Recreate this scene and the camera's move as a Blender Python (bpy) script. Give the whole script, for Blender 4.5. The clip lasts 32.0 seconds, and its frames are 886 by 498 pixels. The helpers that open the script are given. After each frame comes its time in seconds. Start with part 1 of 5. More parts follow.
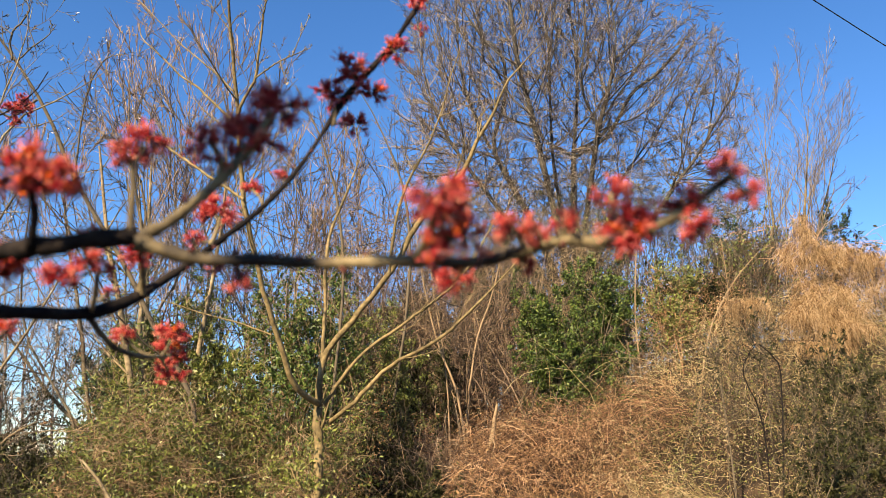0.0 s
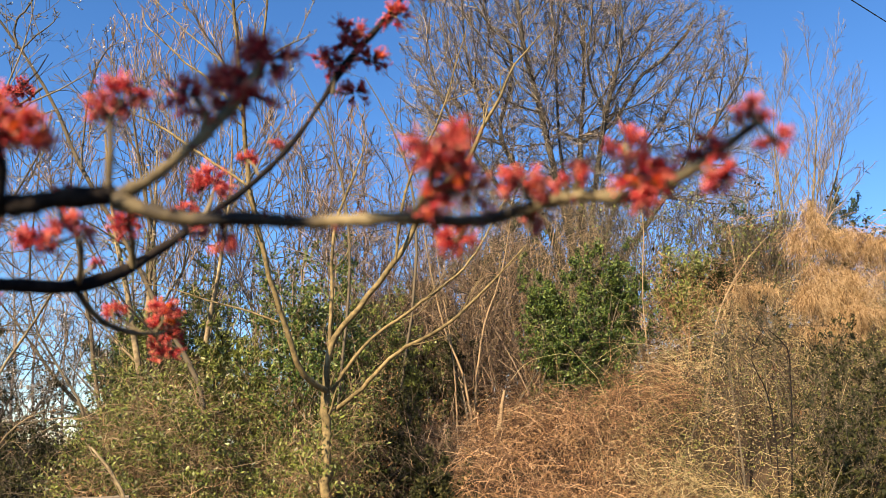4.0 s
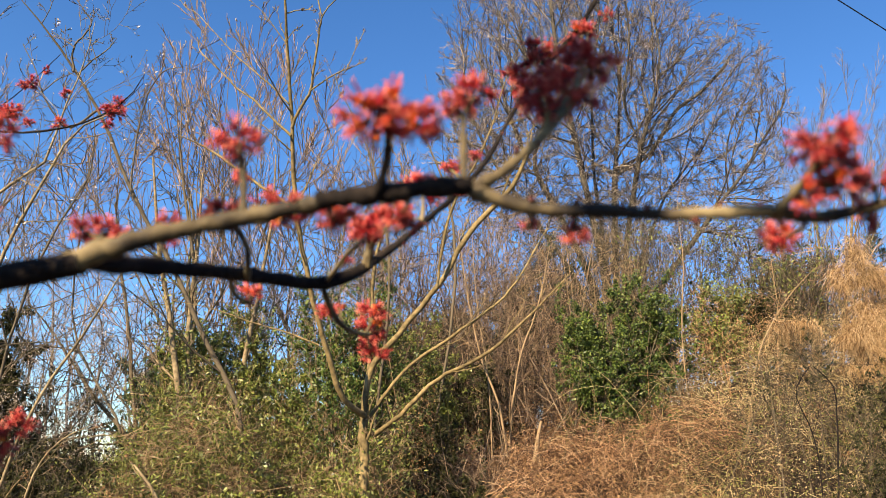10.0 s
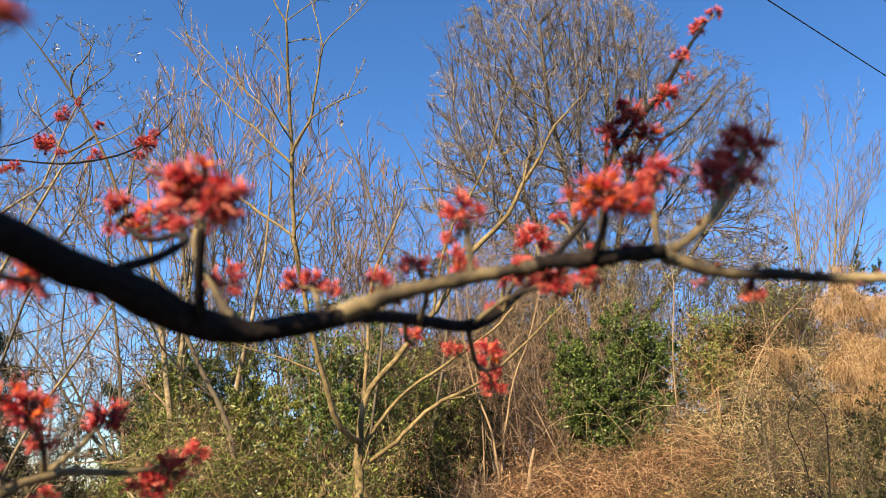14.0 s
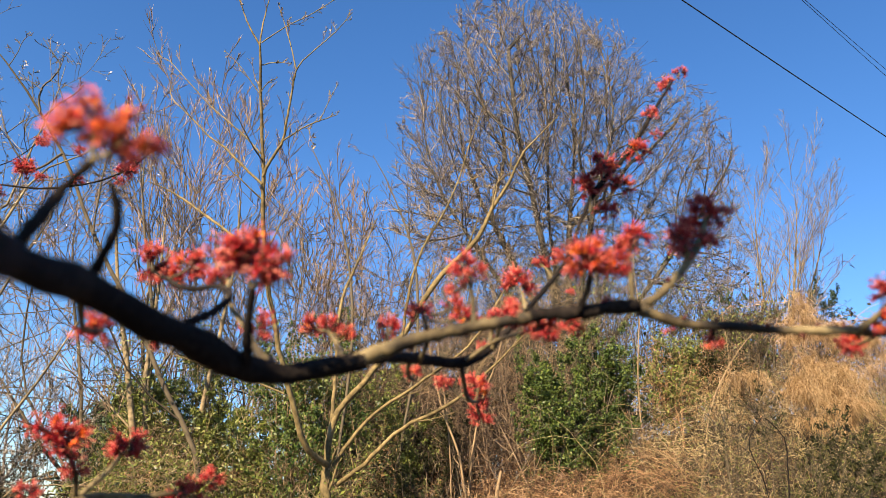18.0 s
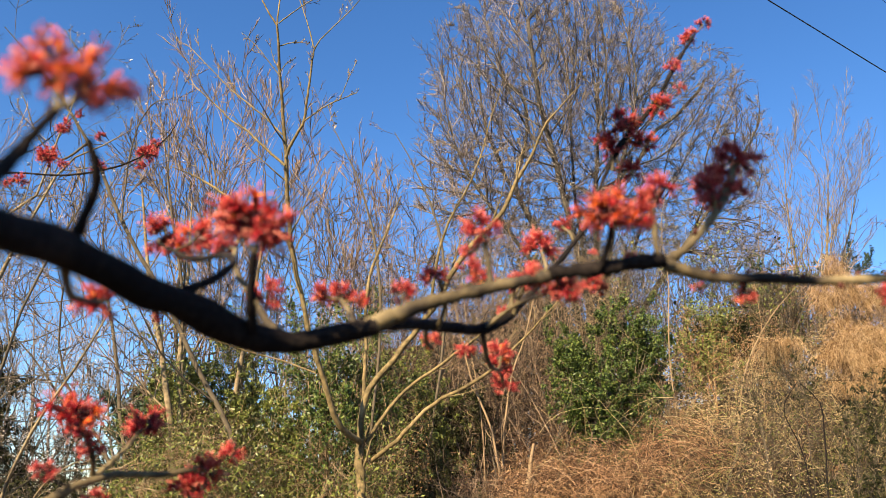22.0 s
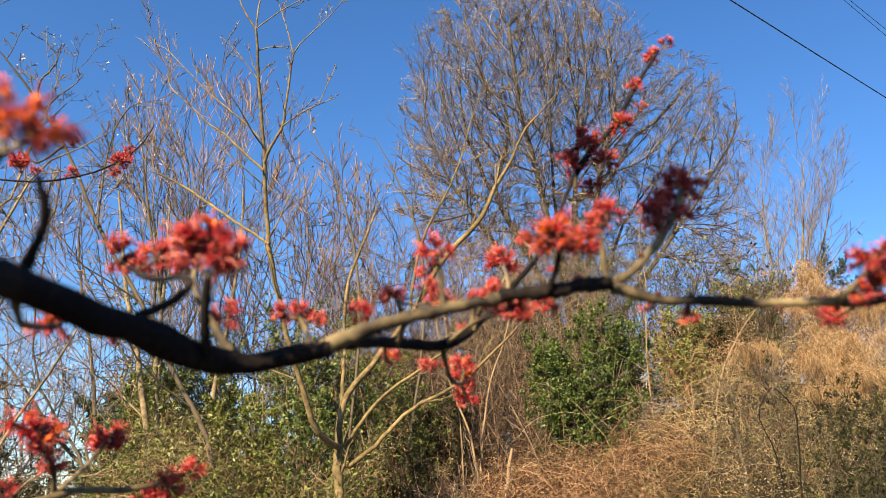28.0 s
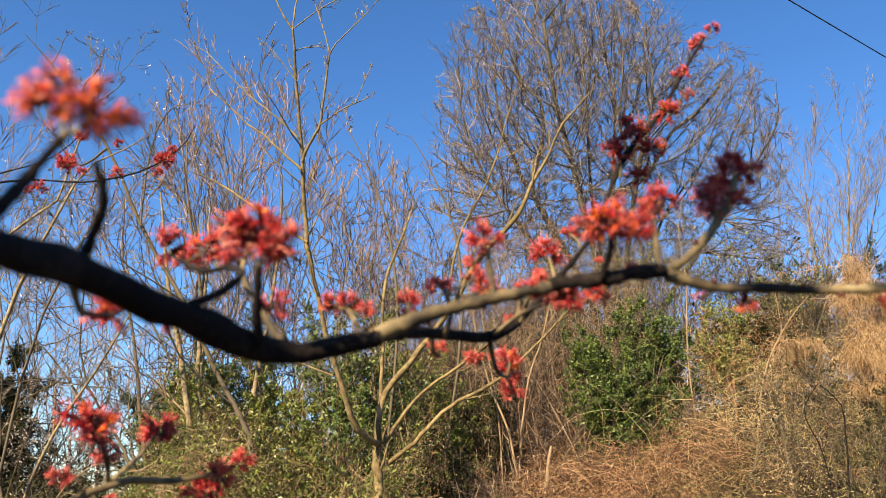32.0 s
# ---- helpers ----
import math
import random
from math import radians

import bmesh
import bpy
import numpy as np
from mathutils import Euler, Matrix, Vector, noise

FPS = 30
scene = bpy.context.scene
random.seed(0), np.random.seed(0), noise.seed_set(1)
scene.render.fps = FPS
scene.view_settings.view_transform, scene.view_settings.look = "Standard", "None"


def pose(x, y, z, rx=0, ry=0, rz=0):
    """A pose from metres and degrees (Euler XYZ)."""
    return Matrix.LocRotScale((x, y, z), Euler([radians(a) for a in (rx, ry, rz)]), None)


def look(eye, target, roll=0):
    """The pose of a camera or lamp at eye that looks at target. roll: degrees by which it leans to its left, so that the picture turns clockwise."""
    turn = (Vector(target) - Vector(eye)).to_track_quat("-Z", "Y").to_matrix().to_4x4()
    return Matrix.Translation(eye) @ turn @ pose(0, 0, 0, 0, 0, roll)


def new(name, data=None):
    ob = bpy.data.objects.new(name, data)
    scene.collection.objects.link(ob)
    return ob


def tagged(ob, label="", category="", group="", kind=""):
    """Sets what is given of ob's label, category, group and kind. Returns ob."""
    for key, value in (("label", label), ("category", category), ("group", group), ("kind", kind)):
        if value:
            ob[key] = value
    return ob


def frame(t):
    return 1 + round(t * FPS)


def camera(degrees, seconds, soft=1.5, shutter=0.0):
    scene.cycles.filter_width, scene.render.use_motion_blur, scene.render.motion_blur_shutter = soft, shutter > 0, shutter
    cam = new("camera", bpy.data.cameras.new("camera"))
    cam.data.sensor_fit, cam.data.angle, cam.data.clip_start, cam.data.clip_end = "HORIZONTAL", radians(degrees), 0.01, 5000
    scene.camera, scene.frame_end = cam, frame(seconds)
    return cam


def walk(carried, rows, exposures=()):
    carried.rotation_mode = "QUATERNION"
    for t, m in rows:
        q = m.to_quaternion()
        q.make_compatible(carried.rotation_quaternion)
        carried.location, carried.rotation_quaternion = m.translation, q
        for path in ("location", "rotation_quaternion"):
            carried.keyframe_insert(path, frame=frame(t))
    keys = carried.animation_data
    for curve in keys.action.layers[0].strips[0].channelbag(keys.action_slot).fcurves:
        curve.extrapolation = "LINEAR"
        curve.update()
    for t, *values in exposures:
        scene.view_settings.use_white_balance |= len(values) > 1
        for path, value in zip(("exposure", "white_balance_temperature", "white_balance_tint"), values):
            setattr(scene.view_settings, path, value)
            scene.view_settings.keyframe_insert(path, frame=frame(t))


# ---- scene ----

# ---------------------------------------------------------------- camera and walk
cam = camera(60.0, 32.0, 0.7)
cam.data.dof.use_dof = True
cam.data.dof.focus_distance = 9.0
cam.data.dof.aperture_fstop = 10.0
PATH = [
    (0, (0.2963, -0.0145, 1.6012), (0.3074, 1.9149, 2.1277), 0.25),
    (0.5, (0.2993, -0.0188, 1.6006), (0.3196, 1.9110, 2.1252), 0.33),
    (1, (0.3007, -0.0142, 1.6002), (0.3252, 1.9168, 2.1202), 0.34),
    (1.5, (0.2975, -0.0110, 1.6008), (0.3229, 1.9212, 2.1163), 0.34),
    (2, (0.2972, -0.0011, 1.5999), (0.3228, 1.9341, 2.1042), 0.32),
    (2.5, (0.2994, 0.0100, 1.5965), (0.3151, 1.9478, 2.0912), 0.08),
    (3, (0.2983, 0.0143, 1.5963), (0.3034, 1.9523, 2.0906), 0.08),
    (3.5, (0.2985, 0.0167, 1.5946), (0.2965, 1.9549, 2.0880), 0.06),
    (5.5, (0.3001, -0.0026, 1.6011), (0.2809, 1.9326, 2.1058), 0.16),
    (6, (0.3000, 0.0000, 1.6000), (0.2712, 1.9352, 2.1041), -0.00),
    (6.5, (0.3001, 0.0046, 1.5985), (0.2669, 1.9397, 2.1027), 0.04),
    (7, (0.3003, 0.0068, 1.5975), (0.2672, 1.9411, 2.1047), 0.11),
    (7.5, (0.2942, 0.0058, 1.5950), (0.2595, 1.9379, 2.1104), 0.09),
    (8, (0.2667, -0.0045, 1.5889), (0.2179, 1.9245, 2.1148), 0.54),
    (8.5, (0.2366, -0.0016, 1.5825), (0.1740, 1.9231, 2.1225), 1.14),
    (9, (0.2172, 0.0061, 1.5774), (0.1518, 1.9256, 2.1354), 1.36),
    (9.5, (0.1892, 0.0024, 1.5757), (0.1155, 1.9193, 2.1415), 1.57),
    (10, (0.1585, -0.0015, 1.5722), (0.0783, 1.9149, 2.1387), 1.99),
    (10.5, (0.1307, -0.0176, 1.5659), (0.0483, 1.8965, 2.1401), 2.65),
    (11, (0.1079, -0.0225, 1.5638), (0.0276, 1.8866, 2.1543), 3.10),
    (11.5, (0.0892, -0.0323, 1.5637), (0.0267, 1.8730, 2.1684), 3.00),
    (12, (0.0720, -0.0379, 1.5616), (0.0234, 1.8658, 2.1731), 2.76),
    (12.5, (0.0643, -0.0351, 1.5644), (0.0214, 1.8687, 2.1758), 2.51),
    (13, (0.0627, -0.0371, 1.5670), (0.0288, 1.8666, 2.1792), 2.01),
    (13.5, (0.0598, -0.0507, 1.5679), (0.0278, 1.8511, 2.1862), 1.82),
    (14, (0.0463, -0.0691, 1.5659), (0.0028, 1.8283, 2.1970), 2.08),
    (14.5, (0.0406, -0.0824, 1.5648), (-0.0109, 1.8113, 2.2060), 2.28),
    (16.5, (0.0346, -0.1063, 1.5616), (0.0400, 1.7849, 2.2123), 2.30),
    (17, (0.0331, -0.1135, 1.5639), (0.0545, 1.7742, 2.2243), 2.34),
    (17.5, (0.0255, -0.1323, 1.5649), (0.0592, 1.7487, 2.2437), 2.49),
    (18, (0.0222, -0.1375, 1.5632), (0.0613, 1.7411, 2.2484), 1.89),
    (18.5, (0.0301, -0.1267, 1.5613), (0.0665, 1.7549, 2.2382), 1.13),
    (19, (0.0410, -0.1248, 1.5630), (0.0695, 1.7619, 2.2260), 0.70),
    (19.5, (0.0463, -0.1378, 1.5639), (0.0683, 1.7526, 2.2166), 0.47),
    (20, (0.0462, -0.1414, 1.5641), (0.0566, 1.7524, 2.2071), 0.33),
    (20.5, (0.0458, -0.1436, 1.5660), (0.0358, 1.7526, 2.2021), 0.48),
    (21, (0.0370, -0.1429, 1.5660), (0.0162, 1.7541, 2.1994), 0.72),
    (21.5, (0.0292, -0.1266, 1.5621), (0.0029, 1.7719, 2.1907), 0.80),
    (22, (0.0310, -0.1124, 1.5612), (0.0031, 1.7869, 2.1871), 0.55),
    (22.5, (0.0318, -0.1089, 1.5609), (0.0025, 1.7918, 2.1824), 0.40),
    (23, (0.0369, -0.1076, 1.5624), (0.0075, 1.7950, 2.1781), 0.27),
    (23.5, (0.0400, -0.1069, 1.5614), (0.0124, 1.7982, 2.1697), 0.26),
    (24, (0.0363, -0.0999, 1.5600), (0.0141, 1.8068, 2.1631), 0.48),
    (24.5, (0.0411, -0.1011, 1.5602), (0.0274, 1.8061, 2.1622), 0.33),
    (25, (0.0456, -0.1091, 1.5640), (0.0403, 1.7966, 2.1710), 0.25),
    (25.5, (0.0462, -0.1137, 1.5643), (0.0485, 1.7905, 2.1757), 0.27),
    (26, (0.0456, -0.1207, 1.5649), (0.0535, 1.7815, 2.1827), 0.26),
    (26.5, (0.0465, -0.1333, 1.5683), (0.0613, 1.7653, 2.1968), 0.27),
    (28.5, (0.0478, -0.1271, 1.5680), (0.0707, 1.7683, 2.2059), 0.24),
    (29, (0.0509, -0.1325, 1.5694), (0.0675, 1.7623, 2.2092), 0.06),
    (29.5, (0.0444, -0.1296, 1.5663), (0.0476, 1.7660, 2.2041), 0.22),
    (30, (0.0420, -0.1135, 1.5662), (0.0293, 1.7839, 2.1983), 0.32),
    (30.5, (0.0422, -0.1175, 1.5667), (0.0044, 1.7794, 2.1994), 0.26),
    (31, (0.0432, -0.1240, 1.5665), (-0.0191, 1.7712, 2.2025), 0.26),
    (31.5, (0.0405, -0.1232, 1.5657), (-0.0305, 1.7722, 2.1999), 0.55),
    (32, (0.0394, -0.1212, 1.5644), (-0.0326, 1.7756, 2.1944), 0.66),
]
walk(cam, [(t, look(eye, target, roll)) for t, eye, target, roll in PATH])

# ---------------------------------------------------------------- light
SUN_ELEV, SUN_AZ = radians(33), radians(212)      # azimuth clockwise from +y
scene.view_settings.exposure = 1.9
world = bpy.data.worlds.new("world")
world.use_nodes = True
scene.world = world
wn, wl = world.node_tree.nodes, world.node_tree.links
sky = wn.new("ShaderNodeTexSky")
sky.sky_type, sky.sun_disc = "NISHITA", False
sky.sun_elevation, sky.sun_rotation = SUN_ELEV, SUN_AZ
sky.air_density, sky.dust_density, sky.ozone_density = 1.0, 0.0, 5.0
deep = wn.new("ShaderNodeHueSaturation")
deep.inputs["Hue"].default_value = 0.504
deep.inputs["Saturation"].default_value = 1.16
deep.inputs["Value"].default_value = 0.95
wl.new(sky.outputs[0], deep.inputs["Color"])
wl.new(deep.outputs[0], wn["Background"].inputs[0])
wn["Background"].inputs[1].default_value = 0.0595
sun_data = bpy.data.lights.new("sun", "SUN")
sun_data.energy, sun_data.angle, sun_data.color = 5.0, radians(0.53), (1.0, 0.78, 0.52)
sun = new("sun", sun_data)
to_sun = Vector((math.sin(SUN_AZ) * math.cos(SUN_ELEV), math.cos(SUN_AZ) * math.cos(SUN_ELEV), math.sin(SUN_ELEV)))
sun.rotation_euler = to_sun.to_track_quat("Z", "Y").to_euler()


# ---------------------------------------------------------------- materials
def mat(name, colours, rough=0.8, scale=30.0, island=0.6, bump=0.3, spec=0.3, through_light=0.0, patch=0.5):
    """A surface from a ramp of colours, driven by a mix of each piece's own chance and of two scales of noise."""
    m = bpy.data.materials.new(name)
    m.use_nodes = True
    n, l = m.node_tree.nodes, m.node_tree.links
    b = n["Principled BSDF"]
    b.inputs["Roughness"].default_value = rough
    b.inputs["Specular IOR Level"].default_value = spec
    co = n.new("ShaderNodeTexCoord")
    big, fine = n.new("ShaderNodeTexNoise"), n.new("ShaderNodeTexNoise")
    big.inputs["Scale"].default_value, fine.inputs["Scale"].default_value = scale * 0.12, scale
    fine.inputs["Detail"].default_value = 6
    for t in (big, fine):
        l.new(co.outputs["Object"], t.inputs["Vector"])
    geo = n.new("ShaderNodeNewGeometry")
    mix = n.new("ShaderNodeMix")
    mix.data_type = "FLOAT"
    mix.inputs[0].default_value = 1 - patch
    l.new(big.outputs[0], mix.inputs[2]), l.new(fine.outputs[0], mix.inputs[3])
    stretch = n.new("ShaderNodeMapRange")
    stretch.inputs[1].default_value, stretch.inputs[2].default_value = 0.32, 0.68
    l.new(mix.outputs[0], stretch.inputs[0])
    own = n.new("ShaderNodeMix")
    own.data_type = "FLOAT"
    own.inputs[0].default_value = island
    l.new(stretch.outputs[0], own.inputs[2]), l.new(geo.outputs["Random Per Island"], own.inputs[3])
    ramp = n.new("ShaderNodeValToRGB")
    e = ramp.color_ramp.elements
    for i, c in enumerate(colours):
        at = i / max(1, len(colours) - 1)
        el = e[i] if i < 2 else e.new(at)
        el.position, el.color = at, (*c, 1)
    for i, c in enumerate(colours):
        e[i].position = i / max(1, len(colours) - 1)
        e[i].color = (*c, 1)
    l.new(own.outputs[0], ramp.inputs[0])
    l.new(ramp.outputs[0], b.inputs["Base Color"])
    if bump:
        bp = n.new("ShaderNodeBump")
        bp.inputs["Strength"].default_value, bp.inputs["Distance"].default_value = bump, 0.3 / scale
        l.new(fine.outputs[0], bp.inputs["Height"]), l.new(bp.outputs[0], b.inputs["Normal"])
    if through_light:
        tr, add = n.new("ShaderNodeBsdfTranslucent"), n.new("ShaderNodeMixShader")
        add.inputs[0].default_value = through_light
        l.new(ramp.outputs[0], tr.inputs[0])
        l.new(b.outputs[0], add.inputs[1]), l.new(tr.outputs[0], add.inputs[2])
        l.new(add.outputs[0], n["Material Output"].inputs[0])
    return m


# old maple bark, its colour lowered to near black to include shade
BARK_OLD_SHADED = mat("maple_bark_old_shaded", [(0.00374, 0.00312, 0.00312), (0.00872, 0.00686, 0.00624), (0.025, 0.0194, 0.0156)], 0.9, 220, 0.0, 0.5, 0.12)
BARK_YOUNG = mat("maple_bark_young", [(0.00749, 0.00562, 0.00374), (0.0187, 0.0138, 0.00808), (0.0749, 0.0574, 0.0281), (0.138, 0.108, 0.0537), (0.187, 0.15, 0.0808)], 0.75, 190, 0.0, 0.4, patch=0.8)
FLOWER_RED = mat("flower_red", [(0.0617, 0.00278, 0.0066), (0.206, 0.00694, 0.0146), (0.399, 0.0166, 0.0237), (0.604, 0.0555, 0.0475)], 0.5, 300, 0.8, 0.1, 0.3, 0.3)
FLOWER_ORANGE = mat("flower_orange", [(0.38, 0.0234, 0.00616), (0.643, 0.0878, 0.0123), (0.76, 0.19, 0.0246), (0.819, 0.366, 0.0985)], 0.5, 300, 0.8, 0.1, 0.3, 0.3)
FLOWER_CORAL = mat("flower_coral", [(0.275, 0.0124, 0.0186), (0.495, 0.0417, 0.0396), (0.645, 0.111, 0.0793), (0.769, 0.278, 0.198)], 0.5, 300, 0.8, 0.1, 0.3, 0.3)
STAMEN = mat("stamen_pink", [(0.137, 0.00833, 0.0158), (0.372, 0.0277, 0.0344), (0.577, 0.111, 0.0871), (0.686, 0.278, 0.186)], 0.5, 300, 0.9, 0.0, 0.3, 0.25)
SCALE = mat("bud_scale", [(0.0187, 0.00374, 0.00374), (0.0562, 0.01, 0.00749), (0.15, 0.0374, 0.0156)], 0.5, 300, 0.7, 0.1)
SAP_BARK = mat("sapling_bark", [(0.0291, 0.0216, 0.009), (0.0836, 0.0629, 0.0258), (0.162, 0.121, 0.0528), (0.245, 0.186, 0.0958)], 0.85, 22, 0.1, 0.5)
OAK_BARK = mat("oak_bark", [(0.00966, 0.00886, 0.00724), (0.0274, 0.0242, 0.0201), (0.0563, 0.0491, 0.0386), (0.105, 0.0902, 0.0708)], 0.9, 14, 0.15, 0.5)
TRUNK_TAN = mat("thicket_trunk", [(0.0336, 0.0254, 0.0144), (0.101, 0.0763, 0.0423), (0.19, 0.148, 0.0837), (0.291, 0.233, 0.14)], 0.85, 22, 0.1, 0.5)
TWIG_TAN = mat("twig_tan", [(0.0624, 0.0424, 0.0225), (0.174, 0.122, 0.0686), (0.281, 0.212, 0.125)], 0.85, 12, 0.75, 0.2)
TWIG_GREY = mat("twig_grey", [(0.0105, 0.00877, 0.00641), (0.0367, 0.0299, 0.0208), (0.0922, 0.0743, 0.0474), (0.22, 0.181, 0.119)], 0.9, 8, 0.8, 0.2)
TWIG_RED = mat("twig_reddish", [(0.0144, 0.0109, 0.00815), (0.06, 0.0414, 0.0274), (0.149, 0.103, 0.0673), (0.36, 0.265, 0.179)], 0.85, 8, 0.85, 0.2)
TWIG_OAK = mat("twig_oak", [(0.0129, 0.0106, 0.00809), (0.0481, 0.0389, 0.029), (0.116, 0.0929, 0.0674), (0.296, 0.243, 0.184)], 0.85, 8, 0.85, 0.2)
TWIG_PALE = mat("twig_pale", [(0.0298, 0.0239, 0.0213), (0.0796, 0.0649, 0.057), (0.159, 0.133, 0.119), (0.239, 0.206, 0.185)], 0.85, 8, 0.85, 0.2)
STRAW = mat("straw_cane", [(0.013, 0.00814, 0.00411), (0.078, 0.0515, 0.0232), (0.298, 0.221, 0.102), (0.551, 0.475, 0.288)], 0.85, 14, 0.8, 0.2)
PALE_LEAF = mat("pale_dry_leaf", [(0.0131, 0.00832, 0.00451), (0.0621, 0.0425, 0.0226), (0.271, 0.202, 0.108), (0.497, 0.409, 0.271)], 0.85, 14, 0.8, 0.1, 0.2, 0.1)
BUD_PALE = mat("pale_bud", [(0.156, 0.125, 0.0936), (0.312, 0.268, 0.225), (0.486, 0.45, 0.412)], 0.6, 8, 0.9, 0.0, 0.4, 0.1)
BRAMBLE = mat("bramble_cane", [(0.0127, 0.00634, 0.00361), (0.0831, 0.0416, 0.0205), (0.294, 0.169, 0.0866), (0.522, 0.369, 0.229)], 0.85, 14, 0.8, 0.2)
DRY_LEAF = mat("dry_leaf", [(0.0262, 0.0134, 0.00599), (0.105, 0.0562, 0.0247), (0.254, 0.166, 0.0823)], 0.85, 10, 0.85, 0.1, 0.2, 0.1)
GOLD = mat("dry_gold_strand", [(0.0247, 0.013, 0.00554), (0.162, 0.0931, 0.0397), (0.418, 0.279, 0.139), (0.608, 0.474, 0.304)], 0.8, 14, 0.8, 0.1, 0.2, 0.1)
OLIVE = mat("olive_leaf", [(0.00499, 0.00686, 0.0025), (0.0218, 0.025, 0.00749), (0.0749, 0.0718, 0.0218)], 0.7, 8, 0.8, 0.1, 0.15, 0.15)
GREEN_LEAF = mat("evergreen_leaf", [(0.00546, 0.0128, 0.00218), (0.0249, 0.0518, 0.00805), (0.0741, 0.111, 0.0176), (0.172, 0.199, 0.0512)], 0.5, 8, 0.85, 0.1, 0.35, 0.2)
IVY = mat("vine_leaf", [(0.0125, 0.0174, 0.00441), (0.0615, 0.0775, 0.0149), (0.146, 0.169, 0.0331), (0.223, 0.244, 0.0609)], 0.45, 12, 0.8, 0.1, 0.4, 0.22)
PINE = mat("pine_needles", [(0.00936, 0.0218, 0.00936), (0.025, 0.0468, 0.0187), (0.0499, 0.0686, 0.0281)], 0.7, 4, 0.7, 0.0)
SOIL = mat("leaf_litter", [(0.00749, 0.00499, 0.00312), (0.0187, 0.0118, 0.00686), (0.0499, 0.0312, 0.0169)], 0.95, 9, 0.0, 0.8)
CABLE = mat("cable_black", [(0.00749, 0.00749, 0.00872), (0.0187, 0.0187, 0.0212)], 0.6, 20, 0.0, 0.0)

rng = np.random.default_rng(7)


# ---------------------------------------------------------------- mesh helpers
def link(name, me, material, parent=None, label="", smooth=True):
    if smooth:
        me.polygons.foreach_set("use_smooth", np.ones(len(me.polygons), bool))
    me.materials.append(material)
    ob = new(name, me)
    if parent:
        ob.parent = parent
    if label:
        ob["label"] = label
    return ob


def quads(verts, faces, name="mesh"):
    """A mesh from arrays of corners and of quads."""
    verts, faces = np.asarray(verts, np.float32).reshape(-1, 3), np.asarray(faces, np.int32).reshape(-1, 4)
    me = bpy.data.meshes.new(name)
    me.vertices.add(len(verts))
    me.vertices.foreach_set("co", verts.ravel())
    me.loops.add(faces.size)
    me.loops.foreach_set("vertex_index", faces.ravel())
    me.polygons.add(len(faces))
    me.polygons.foreach_set("loop_start", np.arange(0, faces.size, 4, dtype=np.int32))
    me.update(calc_edges=True)
    return me


def unit(v):
    return v / np.maximum(np.linalg.norm(v, axis=-1, keepdims=True), 1e-9)


def tube_arrays(p, r, sides=3):
    """Round stems: p holds polylines (n, k, 3), r their radii (n, k)."""
    p, r = np.asarray(p, float), np.asarray(r, float)
    n, k, _ = p.shape
    t = unit(np.gradient(p, axis=1))
    ref = np.where(np.abs(t[:, :1, 2:]) < 0.8, np.array([0, 0, 1.0]), np.array([1.0, 0, 0]))
    a = unit(np.cross(t, np.broadcast_to(ref, t.shape)))
    b = np.cross(t, a)
    ang = np.arange(sides) * 2 * np.pi / sides
    ring = p[:, :, None] + r[:, :, None, None] * (np.cos(ang)[:, None] * a[:, :, None] + np.sin(ang)[:, None] * b[:, :, None])
    base = (np.arange(n)[:, None, None] * k + np.arange(k - 1)[None, :, None]) * sides
    s = np.arange(sides)[None, None]
    s2 = (s + 1) % sides
    faces = np.stack([base + s, base + s2, base + sides + s2, base + sides + s], -1)
    return ring.reshape(-1, 3), faces.reshape(-1, 4)


def merge(*pairs):
    vs, fs, at = [], [], 0
    for v, f in pairs:
        vs.append(v), fs.append(f + at)
        at += len(v)
    return np.concatenate(vs), np.concatenate(fs)


def smooth_line(pts, k):
    """k points evenly along a rounded curve through a few given ones (with a fourth column for the radius, if there is one)."""
    pts = np.asarray(pts, float)
    d = np.r_[0, np.cumsum(np.linalg.norm(np.diff(pts[:, :3], axis=0), axis=1))]
    u = np.linspace(0, d[-1], k)
    m = np.gradient(pts, d, axis=0) if len(pts) > 2 else np.repeat([(pts[1] - pts[0]) / d[-1]], 2, 0)
    i = np.clip(np.searchsorted(d, u, side="right") - 1, 0, len(d) - 2)
    h = (d[i + 1] - d[i])[:, None]
    s = ((u - d[i]) / h[:, 0])[:, None]
    return (2 * s**3 - 3 * s**2 + 1) * pts[i] + (s**3 - 2 * s**2 + s) * h * m[i] + (3 * s**2 - 2 * s**3) * pts[i + 1] + (s**3 - s**2) * h * m[i + 1]


def leaf_arrays(c, size, tilt_up=0.3, long=1.7):
    """Small leaves folded along the middle, at places c, each turned its own way."""
    n = len(c)
    axis = unit(rng.normal(size=(n, 3)) + [0, 0, -0.3])
    side = unit(np.cross(axis, unit(rng.normal(size=(n, 3)) + [0, -0.4, tilt_up])))
    up = np.cross(side, axis)
    s = (np.asarray(size) * rng.uniform(0.6, 1.3, n))[:, None]
    base, tip = c - axis * s * long / 2, c + axis * s * long / 2
    left, right = c - side * s * 0.42 + up * s * 0.18 - axis * s * 0.12, c + side * s * 0.42 + up * s * 0.18 - axis * s * 0.12
    v = np.stack([base, right, tip, left], 1).reshape(-1, 3)
    return v, np.arange(4 * n).reshape(-1, 4)


